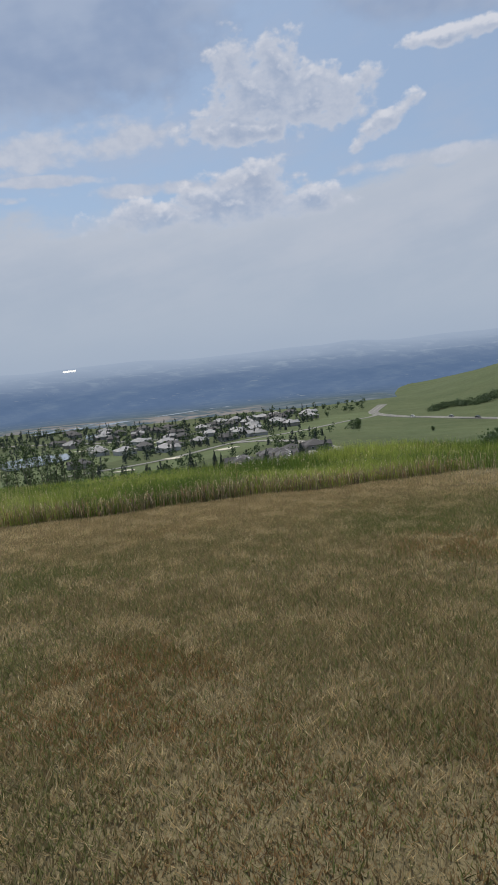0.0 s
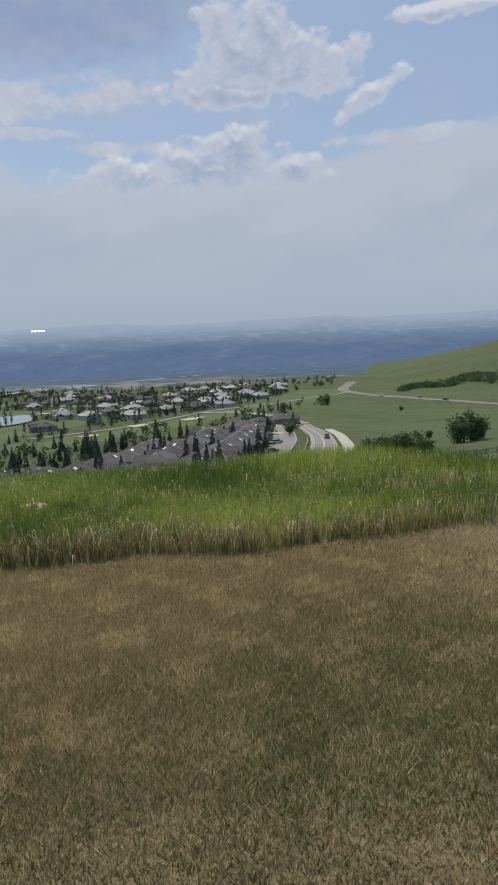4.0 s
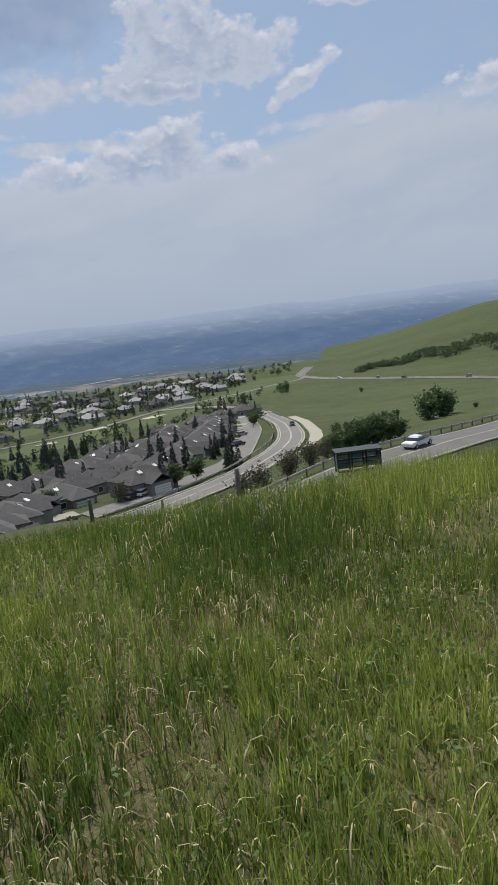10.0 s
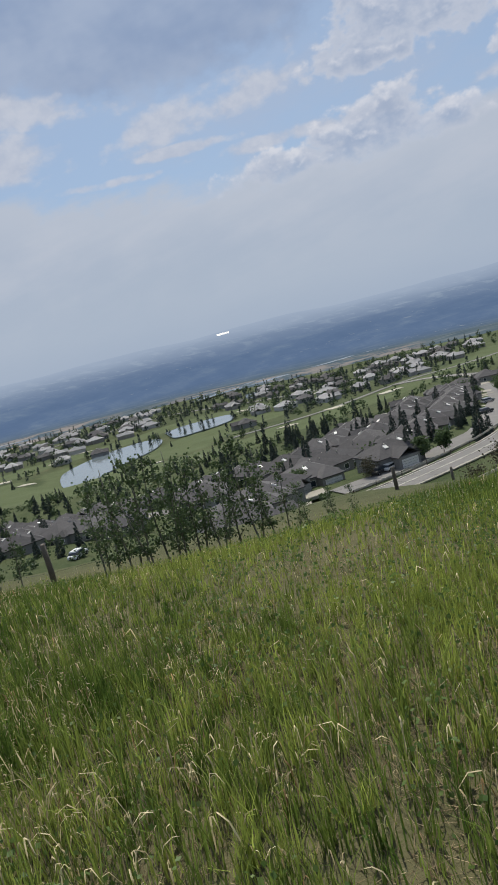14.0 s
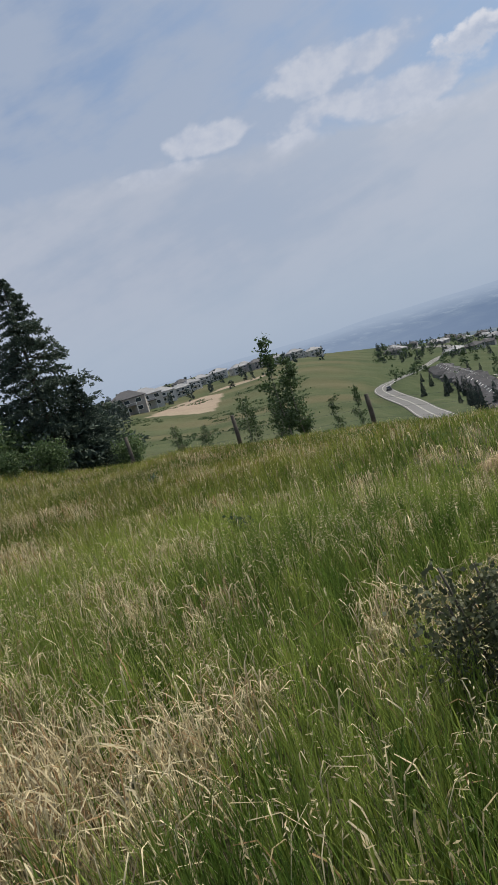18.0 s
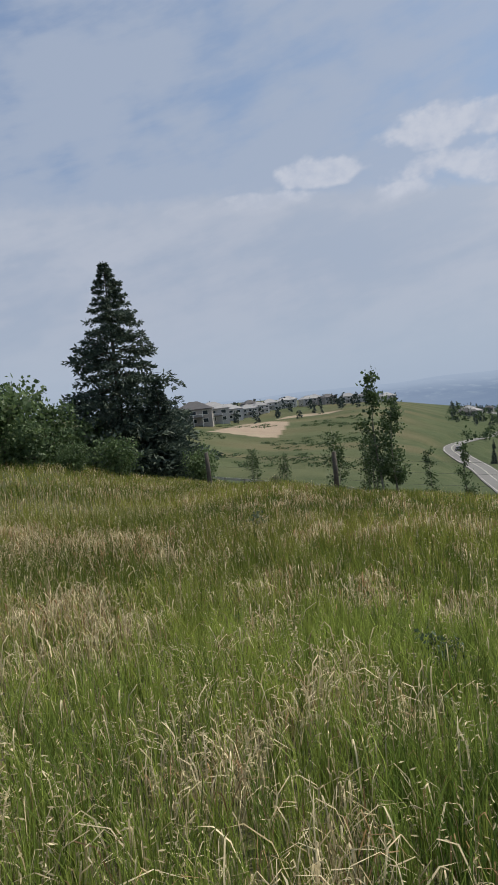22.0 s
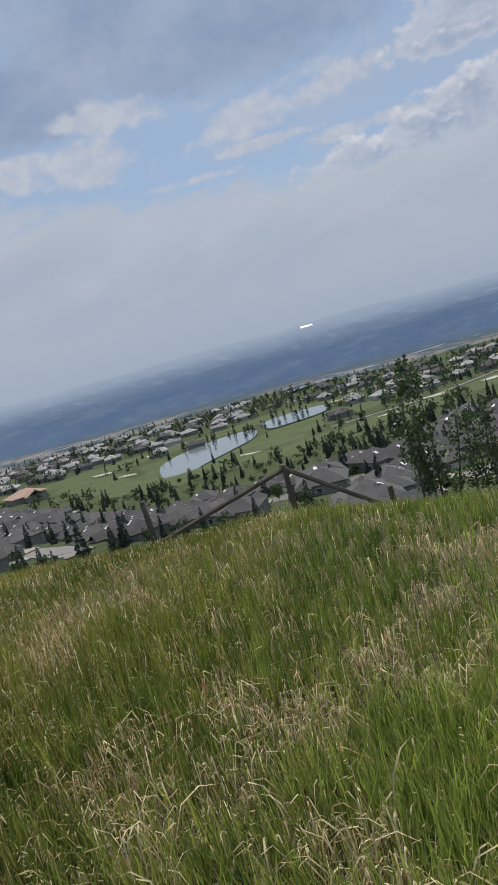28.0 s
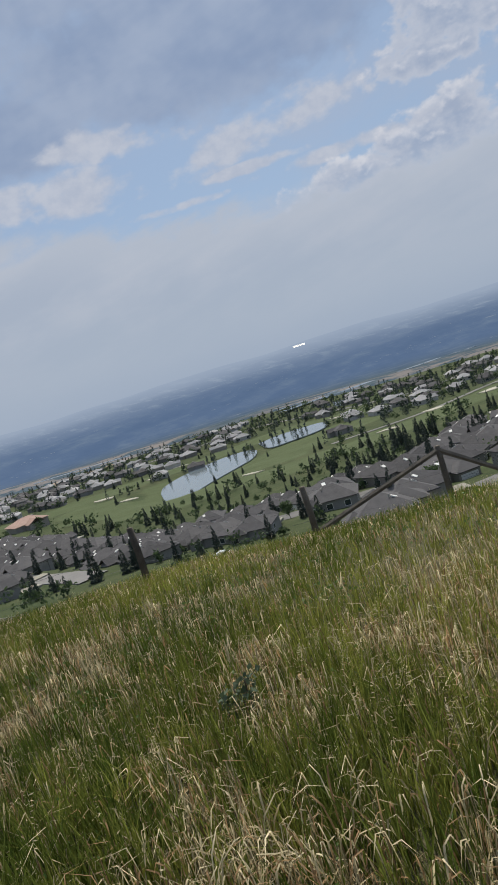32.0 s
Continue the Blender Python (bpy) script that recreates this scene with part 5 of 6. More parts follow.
for i, (x, y) in enumerate(scatter(70, -14, 14, 140, 330, clear, g4, 7) + scatter(80, 14, 52, 130, 340, clear, g4, 7)):
    put(FIRS[i % 3], x, y, i * 1.3, g4.uniform(0.5, 0.95) * (0.75 if x < -38 else 1.0), tall=g4.uniform(1.0, 1.3))
discard(*FIRS)


def villa(kind, wall, roof, tall):
    """A detached house: two storeys or one, crossed hipped roofs, windows front and back."""
    base = root("house", 0, 0, 0)
    h = 5.6 if tall else 3.2
    bm = bmesh.new()
    box(bm, -6.5, -5, -3.5, 6.5, 5, h)
    part("wall", bm, wall, base)
    bm = bmesh.new()
    hip(bm, -6.5, -5, 6.5, 5, h, 2.8)
    part("roof", bm, roof, base)
    bm = bmesh.new()
    box(bm, -5.5 + kind * 3, -8.5, -3.5, 1 + kind * 3, -4.9, h - 0.5)
    part("wing", bm, wall, base)
    bm = bmesh.new()
    gable(bm, -5.5 + kind * 3, 1 + kind * 3, -8.5, -1, h - 0.5, 2.2)
    part("wing_roof", bm, roof, base)
    if tall:
        for xx in (-4.2, 0, 4.2):
            for zz in (1.4, 4.2):
                window(base, xx, 5, zz, 1.8, 1.3, 2)
        for zz in (1.4, 4.2):
            window(base, 6.5, 0, zz, 1.6, 1.3, 1)
            window(base, -6.5, 0, zz, 1.6, 1.3, 3)
    else:
        for xx in (-4.2, 3.6):
            bm = bmesh.new()
            box(bm, xx - 1, 4.94, 0.9, xx + 1, 5.06, 2.3)
            part("window", bm, PANE, base)
    if tall:
        bm = bmesh.new()
        box(bm, -3.5, 5, 2.5, 3.5, 7.4, 2.75)
        deck = part("balcony", bm, OLDWOOD, base)
        for xx in (-3.3, 0, 3.3):
            bm = bmesh.new()
            box(bm, xx - 0.12, 7.05, -3.5, xx + 0.12, 7.3, 3.7)
            part("post", bm, TRIM, deck)
        bm = bmesh.new()
        box(bm, -3.4, 7.1, 3.55, 3.4, 7.2, 3.7)
        part("rail", bm, TRIM, deck)
    bm = bmesh.new()
    box(bm, 2.6, -0.4, h + 0.5, 3.3, 0.4, h + 2.6)
    part("chimney", bm, wall, base)
    return base


VILLAS = [villa(0, SIDING, SHINGLE_L, False), villa(1, STUCCO_B, SHINGLE_L, False), villa(0, STUCCO, SHINGLE_B, False), villa(1, SIDING, SHINGLE_L, True), villa(0, STUCCO_B, SHINGLE_B, True)]
for v_, what in zip(VILLAS, ("pale sided house with sun glint painted on its roof", "tan house with sun glint painted on its roof", "grey house with a brown shingled roof",
                             "tall pale house with sun glint painted on its roof", "tall tan house with a brown shingled roof")):
    tagged(v_, what + " in the valley town", "house", "houses in the valley town")
g3 = np.random.default_rng(17)
for i, (x, y) in enumerate(scatter(120, 14, 43, 500, 820, lambda x, y: off_road(x, y, 6) and off_green(x, y), g3, 16)
                           + scatter(58, -13, 9, 470, 780, lambda x, y: off_road(x, y, 6) and off_green(x, y), g3, 16)
                           + scatter(45, 34, 53, 460, 860, lambda x, y: off_road(x, y, 6) and off_green(x, y), g3, 20)
                           + scatter(7, 5, 11, 430, 480, lambda x, y: off_road(x, y, 2) and off_green(x, y), g3, 18)):
    ob = copy_thing(VILLAS[(0, 2, 1, 2, 0, 1, 2)[i % 7]], Matrix.Translation((x, y, gz(x, y) + 0.3)) @ Matrix.Rotation(math.radians(20) + (i % 4) * 1.5708 + g3.normal() * 0.15, 4, "Z"))
    ob.scale = (g3.uniform(0.8, 1.15), g3.uniform(0.85, 1.1), 0.95)
RIDGE = [(-400, 112, 4, 1.6), (-424, 130, 3, 1.5), (-452, 150, 3, 1.25), (-476, 172, 3, 1.0), (-500, 190, 3, 1.0), (-522, 208, 3, 1.0), (-530, 226, 3, 1.0), (-528, 244, 3, 0.95),
         (-515, 255, 4, 0.95), (-505, 268, 3, 0.95), (-492, 278, 3, 0.95), (-500, 300, 3, 0.9), (-545, 200, 4, 1.0), (-560, 240, 3, 1.0), (-570, 270, 3, 1.0), (-430, 105, 4, 1.1)]
for i, (x, y, k, s) in enumerate(RIDGE):
    ob = copy_thing(VILLAS[k], Matrix.Translation((x, y, gz(x, y) + 0.4)) @ Matrix.Rotation(math.radians(-110 + 9 * i % 40), 4, "Z"))
    ob.scale = (s, s, s)
    tagged(ob, "pale two-storey house on the hill ridge", "house", "houses on the ridge")
club = copy_thing(VILLAS[1], Matrix.Translation((-235, 357, gz(-235, 357) + 0.5)) @ Matrix.Rotation(0.9, 4, "Z"))
club.scale = (1.5, 1.5, 1.2)
for o in club.children_recursive:
    if o.name.startswith(("roof", "wing_roof")):
        o.data = o.data.copy()
        o.data.materials[0] = TILE_RED
tagged(club, "large clubhouse with a salmon tiled roof", "clubhouse")
discard(*VILLAS)

# ---- guard rails, shelter, vehicles ----


def guard_rail(line, shift, first, last, gap=3.0, every=1):
    """A steel beam on posts along one side of a road."""
    base = root("guard_rail", 0, 0, 0)
    d = np.gradient(line[:, :2], axis=0)
    nrm = np.column_stack([d[:, 1], -d[:, 0]]) / np.linalg.norm(d, axis=1)[:, None]
    P = np.column_stack([line[:, :2] + nrm * shift, line[:, 2]])[first:last]
    for dz, t in ((0.78, 0.045), (0.62, 0.03), (0.50, 0.045)):
        bm = bmesh.new()
        tube(bm, [Vector((p[0], p[1], p[2] + dz)) for p in P], [t + 0.04] * len(P), 4)
        part("beam", bm, STEEL, base)
    bm = bmesh.new()
    box(bm, -0.09, -0.09, -0.8, 0.09, 0.09, 0.85)
    me = bpy.data.meshes.new("post")
    bm.to_mesh(me)
    bm.free()
    me.materials.append(OLDWOOD)
    for p in P[::every]:
        attach("post", me, base).location = p
    return tagged(base, "galvanised guard rail on wooden posts beside the road", "guard rail", "guard rails")


hill, lower = ROADS["hill_road"][0], ROADS["lower_road"][0]
guard_rail(hill, -6.4, 4, 190)
guard_rail(lower, 5.4, 40, 150, every=2)


def car(name, body_mat, pickup=False):
    """A small vehicle: body, cabin glass, lights and four wheels."""
    base = root(name, 0, 0, 0)
    L, W = (5.6, 1.95) if pickup else (4.5, 1.8)
    bm = bmesh.new()
    prof = [(-L / 2, 0.45), (L / 2, 0.45), (L / 2, 0.85), (L / 2 - 0.15, 1.02), (L * 0.26, 1.1)]
    prof += [(-L / 2, 1.1)] if pickup else [(-L * 0.44, 1.05), (-L / 2, 0.9)]
    a = [bm.verts.new((x_, -W / 2, z_)) for x_, z_ in prof]
    b = [bm.verts.new((x_, W / 2, z_)) for x_, z_ in prof]
    bm.faces.new(a)
    bm.faces.new(b[::-1])
    for i in range(len(prof)):
        j = (i + 1) % len(prof)
        bm.faces.new((a[i], b[i], b[j], a[j]))
    bmesh.ops.recalc_face_normals(bm, faces=bm.faces)
    bmesh.ops.bevel(bm, geom=list(bm.edges), offset=0.07, segments=2, affect="EDGES")
    part("body", bm, body_mat, base, smooth=False)
    x0, x1 = (-0.55, L * 0.28) if pickup else (-L * 0.40, L * 0.27)
    for nm, mat, z0, z1, grow in (("cabin_glass", PANE, 1.06, 1.5, 0.0), ("cabin_roof", body_mat, 1.5, 1.68, 0.0)):
        bm = bmesh.new()
        s0, s1 = (0.0, 0.42) if nm == "cabin_glass" else (0.42, 0.62)
        lo = [bm.verts.new(p) for p in ((x0 + s0 * 0.6, -W / 2 + 0.05 + s0 * 0.25, z0), (x1 - s0, -W / 2 + 0.05 + s0 * 0.25, z0), (x1 - s0, W / 2 - 0.05 - s0 * 0.25, z0), (x0 + s0 * 0.6, W / 2 - 0.05 - s0 * 0.25, z0))]
        hi = [bm.verts.new(p) for p in ((x0 + s1 * 0.6, -W / 2 + 0.05 + s1 * 0.25, z1), (x1 - s1, -W / 2 + 0.05 + s1 * 0.25, z1), (x1 - s1, W / 2 - 0.05 - s1 * 0.25, z1), (x0 + s1 * 0.6, W / 2 - 0.05 - s1 * 0.25, z1))]
        bm.faces.new(lo[::-1])
        bm.faces.new(hi)
        for i in range(4):
            bm.faces.new((lo[i], lo[(i + 1) % 4], hi[(i + 1) % 4], hi[i]))
        part(nm, bm, mat, base)
    if pickup:
        bm = bmesh.new()
        box(bm, -L / 2 + 0.12, -W / 2 + 0.12, 1.08, -0.65, W / 2 - 0.12, 1.125)
        part("load_bed", bm, RUBBER, base)
    for sx in (-1, 1):
        for sy in (-1, 1):
            bm = bmesh.new()
            bmesh.ops.create_cone(bm, cap_ends=True, segments=14, radius1=0.38, radius2=0.38, depth=0.26, matrix=Matrix.Translation((sx * L * 0.31, sy * (W / 2 - 0.1), 0.38)) @ Matrix.Rotation(radians(90), 4, "X"))
            wheel = part("wheel", bm, RUBBER, base)
            bm = bmesh.new()
            bmesh.ops.create_cone(bm, cap_ends=True, segments=10, radius1=0.22, radius2=0.2, depth=0.29, matrix=Matrix.Translation((sx * L * 0.31, sy * (W / 2 - 0.1), 0.38)) @ Matrix.Rotation(radians(90), 4, "X"))
            part("rim", bm, CARSILVER, wheel)
    for sy in (-1, 1):
        bm = bmesh.new()
        box(bm, L / 2 - 0.06, sy * 0.65 - 0.2, 0.72, L / 2 + 0.02, sy * 0.65 + 0.2, 0.88)
        part("headlight", bm, TRIM, base)
    return base


def on_road(ob, line, index, shift, back=False, label=""):
    p, q = line[index], line[index + 1]
    a = math.atan2(q[1] - p[1], q[0] - p[0]) + (math.pi if back else 0)
    d = (q - p)[:2] / np.linalg.norm((q - p)[:2])
    ob.location = (p[0] + d[1] * shift, p[1] - d[0] * shift, p[2] + 0.13)
    ob.rotation_euler = (0, 0, a)
    tagged(ob, label, "car")


pick = car("pickup_truck", CARWHITE, True)
k_ = int(np.argmin(np.hypot(hill[:, 0] - 46, hill[:, 1] - 90)))
on_road(pick, hill, k_, -1.8, True, "white pickup truck on the asphalt hill road")
tagged(pick, category="pickup")
for i, (mat, what) in enumerate(((CARDARK, "dark car on the far curving road"), (CARSILVER, "silver car on the far curving road"), (CARDARK, "dark car on the far curving road"),
                                 (CARSILVER, "silver car on the far curving road"), (CARWHITE, "white car on the far curving road"))):
    k_ = int(np.argmin(np.hypot(hill[:, 0] - (228, 231, 217, 207, 196)[i], hill[:, 1] - (352, 408, 466, 500, 545)[i])))
    on_road(car("car", mat), hill, k_, 1.8 if i % 2 else -1.8, i % 2 == 0, what)
k_ = int(np.argmin(np.hypot(lower[:, 0] - 66, lower[:, 1] - 240)))
on_road(car("car", CARDARK), lower, k_, -1.8, False, "dark car on the curving lower road")
west = ROADS["west_road"][0]
on_road(car("car", CARDARK), west, int(np.argmin(np.hypot(west[:, 0] + 236, west[:, 1] - 168))), 1.8, False, "dark car on the bending road")
for i, (x, y, turn, mat, what) in enumerate(((8, 151, 0.9, CARWHITE, "white car parked beside the townhouses"), (5.5, 149.5, 0.9, CARDARK, "dark car parked beside the townhouses"),
                                            (40, 203, 0.4, CARDARK, "dark car parked on a driveway"), (-51, 118, 1.3, CARWHITE, "white car parked between houses"),
                                            (-28, 124, 0.2, CARWHITE, "white car parked between houses"), (47, 232, 0.4, CARSILVER, "silver car parked on a driveway"))):
    c = car("car", mat)
    c.location, c.rotation_euler = (x, y, gz(x, y) + 0.12), (0, 0, turn)
    tagged(c, what, "car", "parked cars")


def shelter():
    """An open roadside shelter: dark posts and rails, blue glass, pasted notices, a flat roof."""
    base = root("roadside_shelter", 0, 0, 0)
    W, D, H = 4.3, 1.7, 2.5
    for x in (-W / 2, -W / 6, W / 6, W / 2):
        for y in (-D / 2, D / 2):
            bm = bmesh.new()
            box(bm, x - 0.08, y - 0.08, -1.2, x + 0.08, y + 0.08, H)
            part("post", bm, DARKFRAME, base)
    for y in (-D / 2, D / 2):
        for z in (0.25, 1.25, 2.3):
            bm = bmesh.new()
            box(bm, -W / 2, y - 0.05, z - 0.07, W / 2, y + 0.05, z + 0.07)
            part("rail", bm, DARKFRAME, base)
    bm = bmesh.new()
    box(bm, -W / 2 - 0.2, -D / 2 - 0.25, H, W / 2 + 0.2, D / 2 + 0.25, H + 0.16)
    bmesh.ops.bevel(bm, geom=list(bm.edges), offset=0.03, segments=1, affect="EDGES")
    part("roof", bm, DARKFRAME, base)
    for i in range(3):
        for k, z in enumerate((0.75, 1.78)):
            bm = bmesh.new()
            cx = -W / 3 + i * W / 3
            box(bm, cx - W / 6 + 0.1, D / 2 - 0.02, z - 0.42, cx + W / 6 - 0.1, D / 2 + 0.02, z + 0.42)
            part("pane", bm, BLUEPANE if (i + k) % 2 == 0 else POSTER, base, "blue glass pane" if (i + k) % 2 == 0 else "pane pasted with faded notices")
    for x in (-W / 2, W / 2):
        bm = bmesh.new()
        box(bm, x - 0.02, -D / 2 + 0.1, 0.35, x + 0.02, D / 2 - 0.1, 2.2)
        part("side_pane", bm, BLUEPANE, base)
    bm = bmesh.new()
    box(bm, -W / 2 + 0.3, 0.1, 0.45, W / 2 - 0.3, 0.6, 0.52)
    part("bench", bm, OLDWOOD, base)
    return tagged(base, "dark framed shelter with blue panes beside the road", "shelter")


sh = shelter()
sh.location, sh.rotation_euler = (22.4, 56.5, -14.75), (0, 0, radians(-10))
sh.scale = (0.86, 0.84, 0.74)
bm = bmesh.new()
box(bm, -2.6, -1.3, -2.6, 2.6, 1.3, -0.02)
pad = part("shelter_base", bm, ASPHALT, sh, "dark concrete base")

# ---- the fence on the crest ----


def wire_fence():
    base = root("wire_fence", 0, 0, 0)
    posts = [(-22.8, 5.4, 0.95, 0.02), (-19.6, 7.4, 0.95, -0.03), (-16.4, 9.4, 0.88, 0.02), (-14.0, 11.1, 0.92, 0.03), (-11.7, 12.5, 1.3, 0.02), (-9.9, 12.4, 0.55, 0.02),
             (-6.6, 12.4, 0.9, 0.03), (0.6, 20.9, 0.7, 0.02), (3.2, 27.6, 0.7, 0.0)]
    tops = []
    for x, y, h, lean in posts:
        z = gz(x, y)
        bm = bmesh.new()
        top = Vector((x - lean * h, y, z + h))
        pts = [Vector((x, y, z - 0.4)), Vector((x - lean * h * 0.5, y + 0.01, z + h * 0.5)), top]
        tube(bm, pts, [0.062, 0.058, 0.052], 8)
        part("post", bm, OLDWOOD, base, smooth=True)
        tops.append((x, y, z, h, lean))
    for a, b in ((4, 3), (4, 5)):
        xa, ya, za, ha, la = tops[a]
        xb, yb, zb, hb, lb = tops[b]
        bm = bmesh.new()
        tube(bm, [Vector((xa - la * ha, ya, za + ha - 0.08)), Vector((xb, yb, zb + 0.1))], [0.05, 0.048], 6)
        part("brace", bm, OLDWOOD, base, "weathered diagonal brace pole")
    for u in (0.35, 0.62, 0.88):
        for (xa, ya, za, ha, la), (xb, yb, zb, hb, lb) in zip(tops[:-1], tops[1:]):
            bm = bmesh.new()
            A_, B_ = Vector((xa - la * ha * u, ya, za + ha * u)), Vector((xb - lb * hb * u, yb, zb + hb * u))
            tube(bm, [A_, (A_ + B_) / 2 - Vector((0, 0, 0.03)), B_], [0.0022] * 3, 3)
            part("wire", bm, DARKFRAME, base)
    return tagged(base, "old wire fence with weathered leaning posts", "fence")


wire_fence()
bm = bmesh.new()
tube(bm, [Vector((0, 0, -0.5)), Vector((0.01, 0, 0.4)), Vector((0.02, 0.01, 0.72))], [0.046, 0.043, 0.04], 8)
lone = part("fence_post", bm, OLDWOOD, None, smooth=True)
lone.location = (3.22, 10.4, gz(3.22, 10.4))
tagged(lone, "single weathered wooden post in the grass", "post")

# ---- molehill of pale earth, thistles, dark weeds ----


def mound(x, y, r_, h):
    rg = np.random.default_rng(int(abs(x * 10)) + 3)
    bm = bmesh.new()
    bmesh.ops.create_icosphere(bm, subdivisions=4, radius=1.0)
    for v in bm.verts:
        c = v.co.normalized()
        k = 1 + 0.14 * noise.noise(c * 2.3) + 0.06 * noise.noise(c * 6) + 0.03 * noise.noise(c * 14)
        v.co = Vector((c.x * r_ * k * 1.15, c.y * r_ * k, max(c.z, -0.3) * h * k))
    ob = part("earth_mound", bm, EARTH, None, smooth=True)
    ob.location = (x, y, gz(x, y) + 0.03)
    bm = bmesh.new()
    for _ in range(36):
        a, d = rg.uniform(0, 6.28), r_ * rg.uniform(0.2, 1.5)
        bmesh.ops.create_icosphere(bm, subdivisions=1, radius=rg.uniform(0.006, 0.018), matrix=Matrix.Translation((math.cos(a) * d, math.sin(a) * d, max(0.0, h * (1 - (d / r_) ** 2)) + 0.01)))
    part("clods", bm, EARTH, ob)
    return tagged(ob, "low mound of pale dug earth in the grass", "mound")


mound(0.15, 3.25, 0.17, 0.075)


def weed(name, seed, h, count, leaf, mat, label):
    ob = leafy_tree(name, seed, h, h * 0.42, leaf, count, mat, BARK, 0.12, 0.05, 5, 7, 0.006)
    return tagged(ob, label, "weed")


w1 = weed("thistle", 91, 0.42, 420, 0.034, THISTLE, "dusty green thistle in the tall grass")
w1["group"] = "thistles"
for i, (x, y, s) in enumerate([(-8.6, 2.44, 0.95), (-13.2, 3.1, 0.9), (-5.2, 4.2, 0.8)]):
    put(w1, x, y, i * 2.0, s)
w2 = weed("wild_rose", 92, 0.75, 3600, 0.019, WILLOW, "low dark leafy shrub in the tall grass")
w2["group"] = "low shrubs"
for i, (x, y, s) in enumerate([(-4.78, 1.8, 0.98), (-4.38, 2.12, 0.66), (-7.5, 6.0, 0.4), (2.7, 6.3, 0.38),
                               (-18.2, 5.4, 0.5)]):
    put(w2, x, y, i * 2.0, s)
w3 = weed("flowering_shrub", 93, 0.7, 260, 0.026, BLOSSOM, "low shrub covered in small white blossom")
w3["group"] = "white flowering shrubs"
for i, (x, y, s) in enumerate([(2.3, 8.2, 0.5), (2.7, 8.4, 0.6), (3.1, 8.5, 0.66), (3.6, 9.0, 0.7), (3.9, 8.5, 0.62), (2.9, 7.2, 0.48), (4.1, 7.9, 0.54), (1.9, 8.0, 0.44), (3.3, 8.1, 0.54), (4.4, 8.6, 0.6), (4.8, 8.3, 0.5)]):
    put(w3, x, y, i * 2.0, s)
discard(w1, w2, w3)

# ---- grass ----


def waves(x, y, k, seed):
    """Soft patches between 0 and 1."""
    rg = np.random.default_rng(seed)
    out = np.zeros_like(x)
    for _ in range(6):
        a, f, p = rg.uniform(0, 6.28), k * rg.uniform(0.6, 2.2), rg.uniform(0, 6.28)
        out += np.sin(f * (x * np.cos(a) + y * np.sin(a)) + p)
    return 0.5 + out / 7.5


def sown(count, x0, x1, y0, y1, rg):
    soft = min(x1 - x0, y1 - y0) * 0.12
    return rg.uniform(x0, x1, count) + rg.normal(0, soft, count), rg.uniform(y0, y1, count) + rg.normal(0, soft, count)


TRACK = np.array([row[1:3] for row in WAY[::3]])


def from_track(x, y):
    d = np.full(x.shape, 1e9)
    for p in TRACK:
        d = np.minimum(d, np.hypot(x - p[0], y - p[1]))
    return d


def strip_mesh(name, x, y, wide, colour, rg, mat, steps, taper, sway=None):
    """Tapering strips through the steps (side, up) given blade by blade; the last step is the tip."""
    n = len(x)
    z = ground_z(x, y) - 0.012
    a = rg.uniform(0, 6.283, n) if sway is None else sway
    f = a + 1.5708 + rg.normal(0, 0.7, n)
    out = np.stack([np.cos(a), np.sin(a)], -1)
    W = np.stack([np.cos(f) * wide / 2, np.sin(f) * wide / 2, 0 * wide], -1)
    rows = []
    for k, (side, up) in enumerate(steps):
        c = np.column_stack([x + out[:, 0] * side, y + out[:, 1] * side, z + up])
        if k == len(steps) - 1:
            rows.append(c)
        else:
            rows += [c - W * taper[k], c + W * taper[k]]
    V = np.stack(rows, 1)
    F = []
    for k in range(len(steps) - 2):
        F += [[2 * k, 2 * k + 1, 2 * k + 3], [2 * k, 2 * k + 3, 2 * k + 2]]
    k = 2 * (len(steps) - 2)
    F = np.array(F + [[k, k + 1, k + 2]])
    m = V.shape[1]
    T = (F[None] + (np.arange(n) * m)[:, None, None]).reshape(-1, 3)
    return new(name, raw_mesh(name, V.reshape(-1, 3), T, mat, np.repeat(colour, m, 0)))


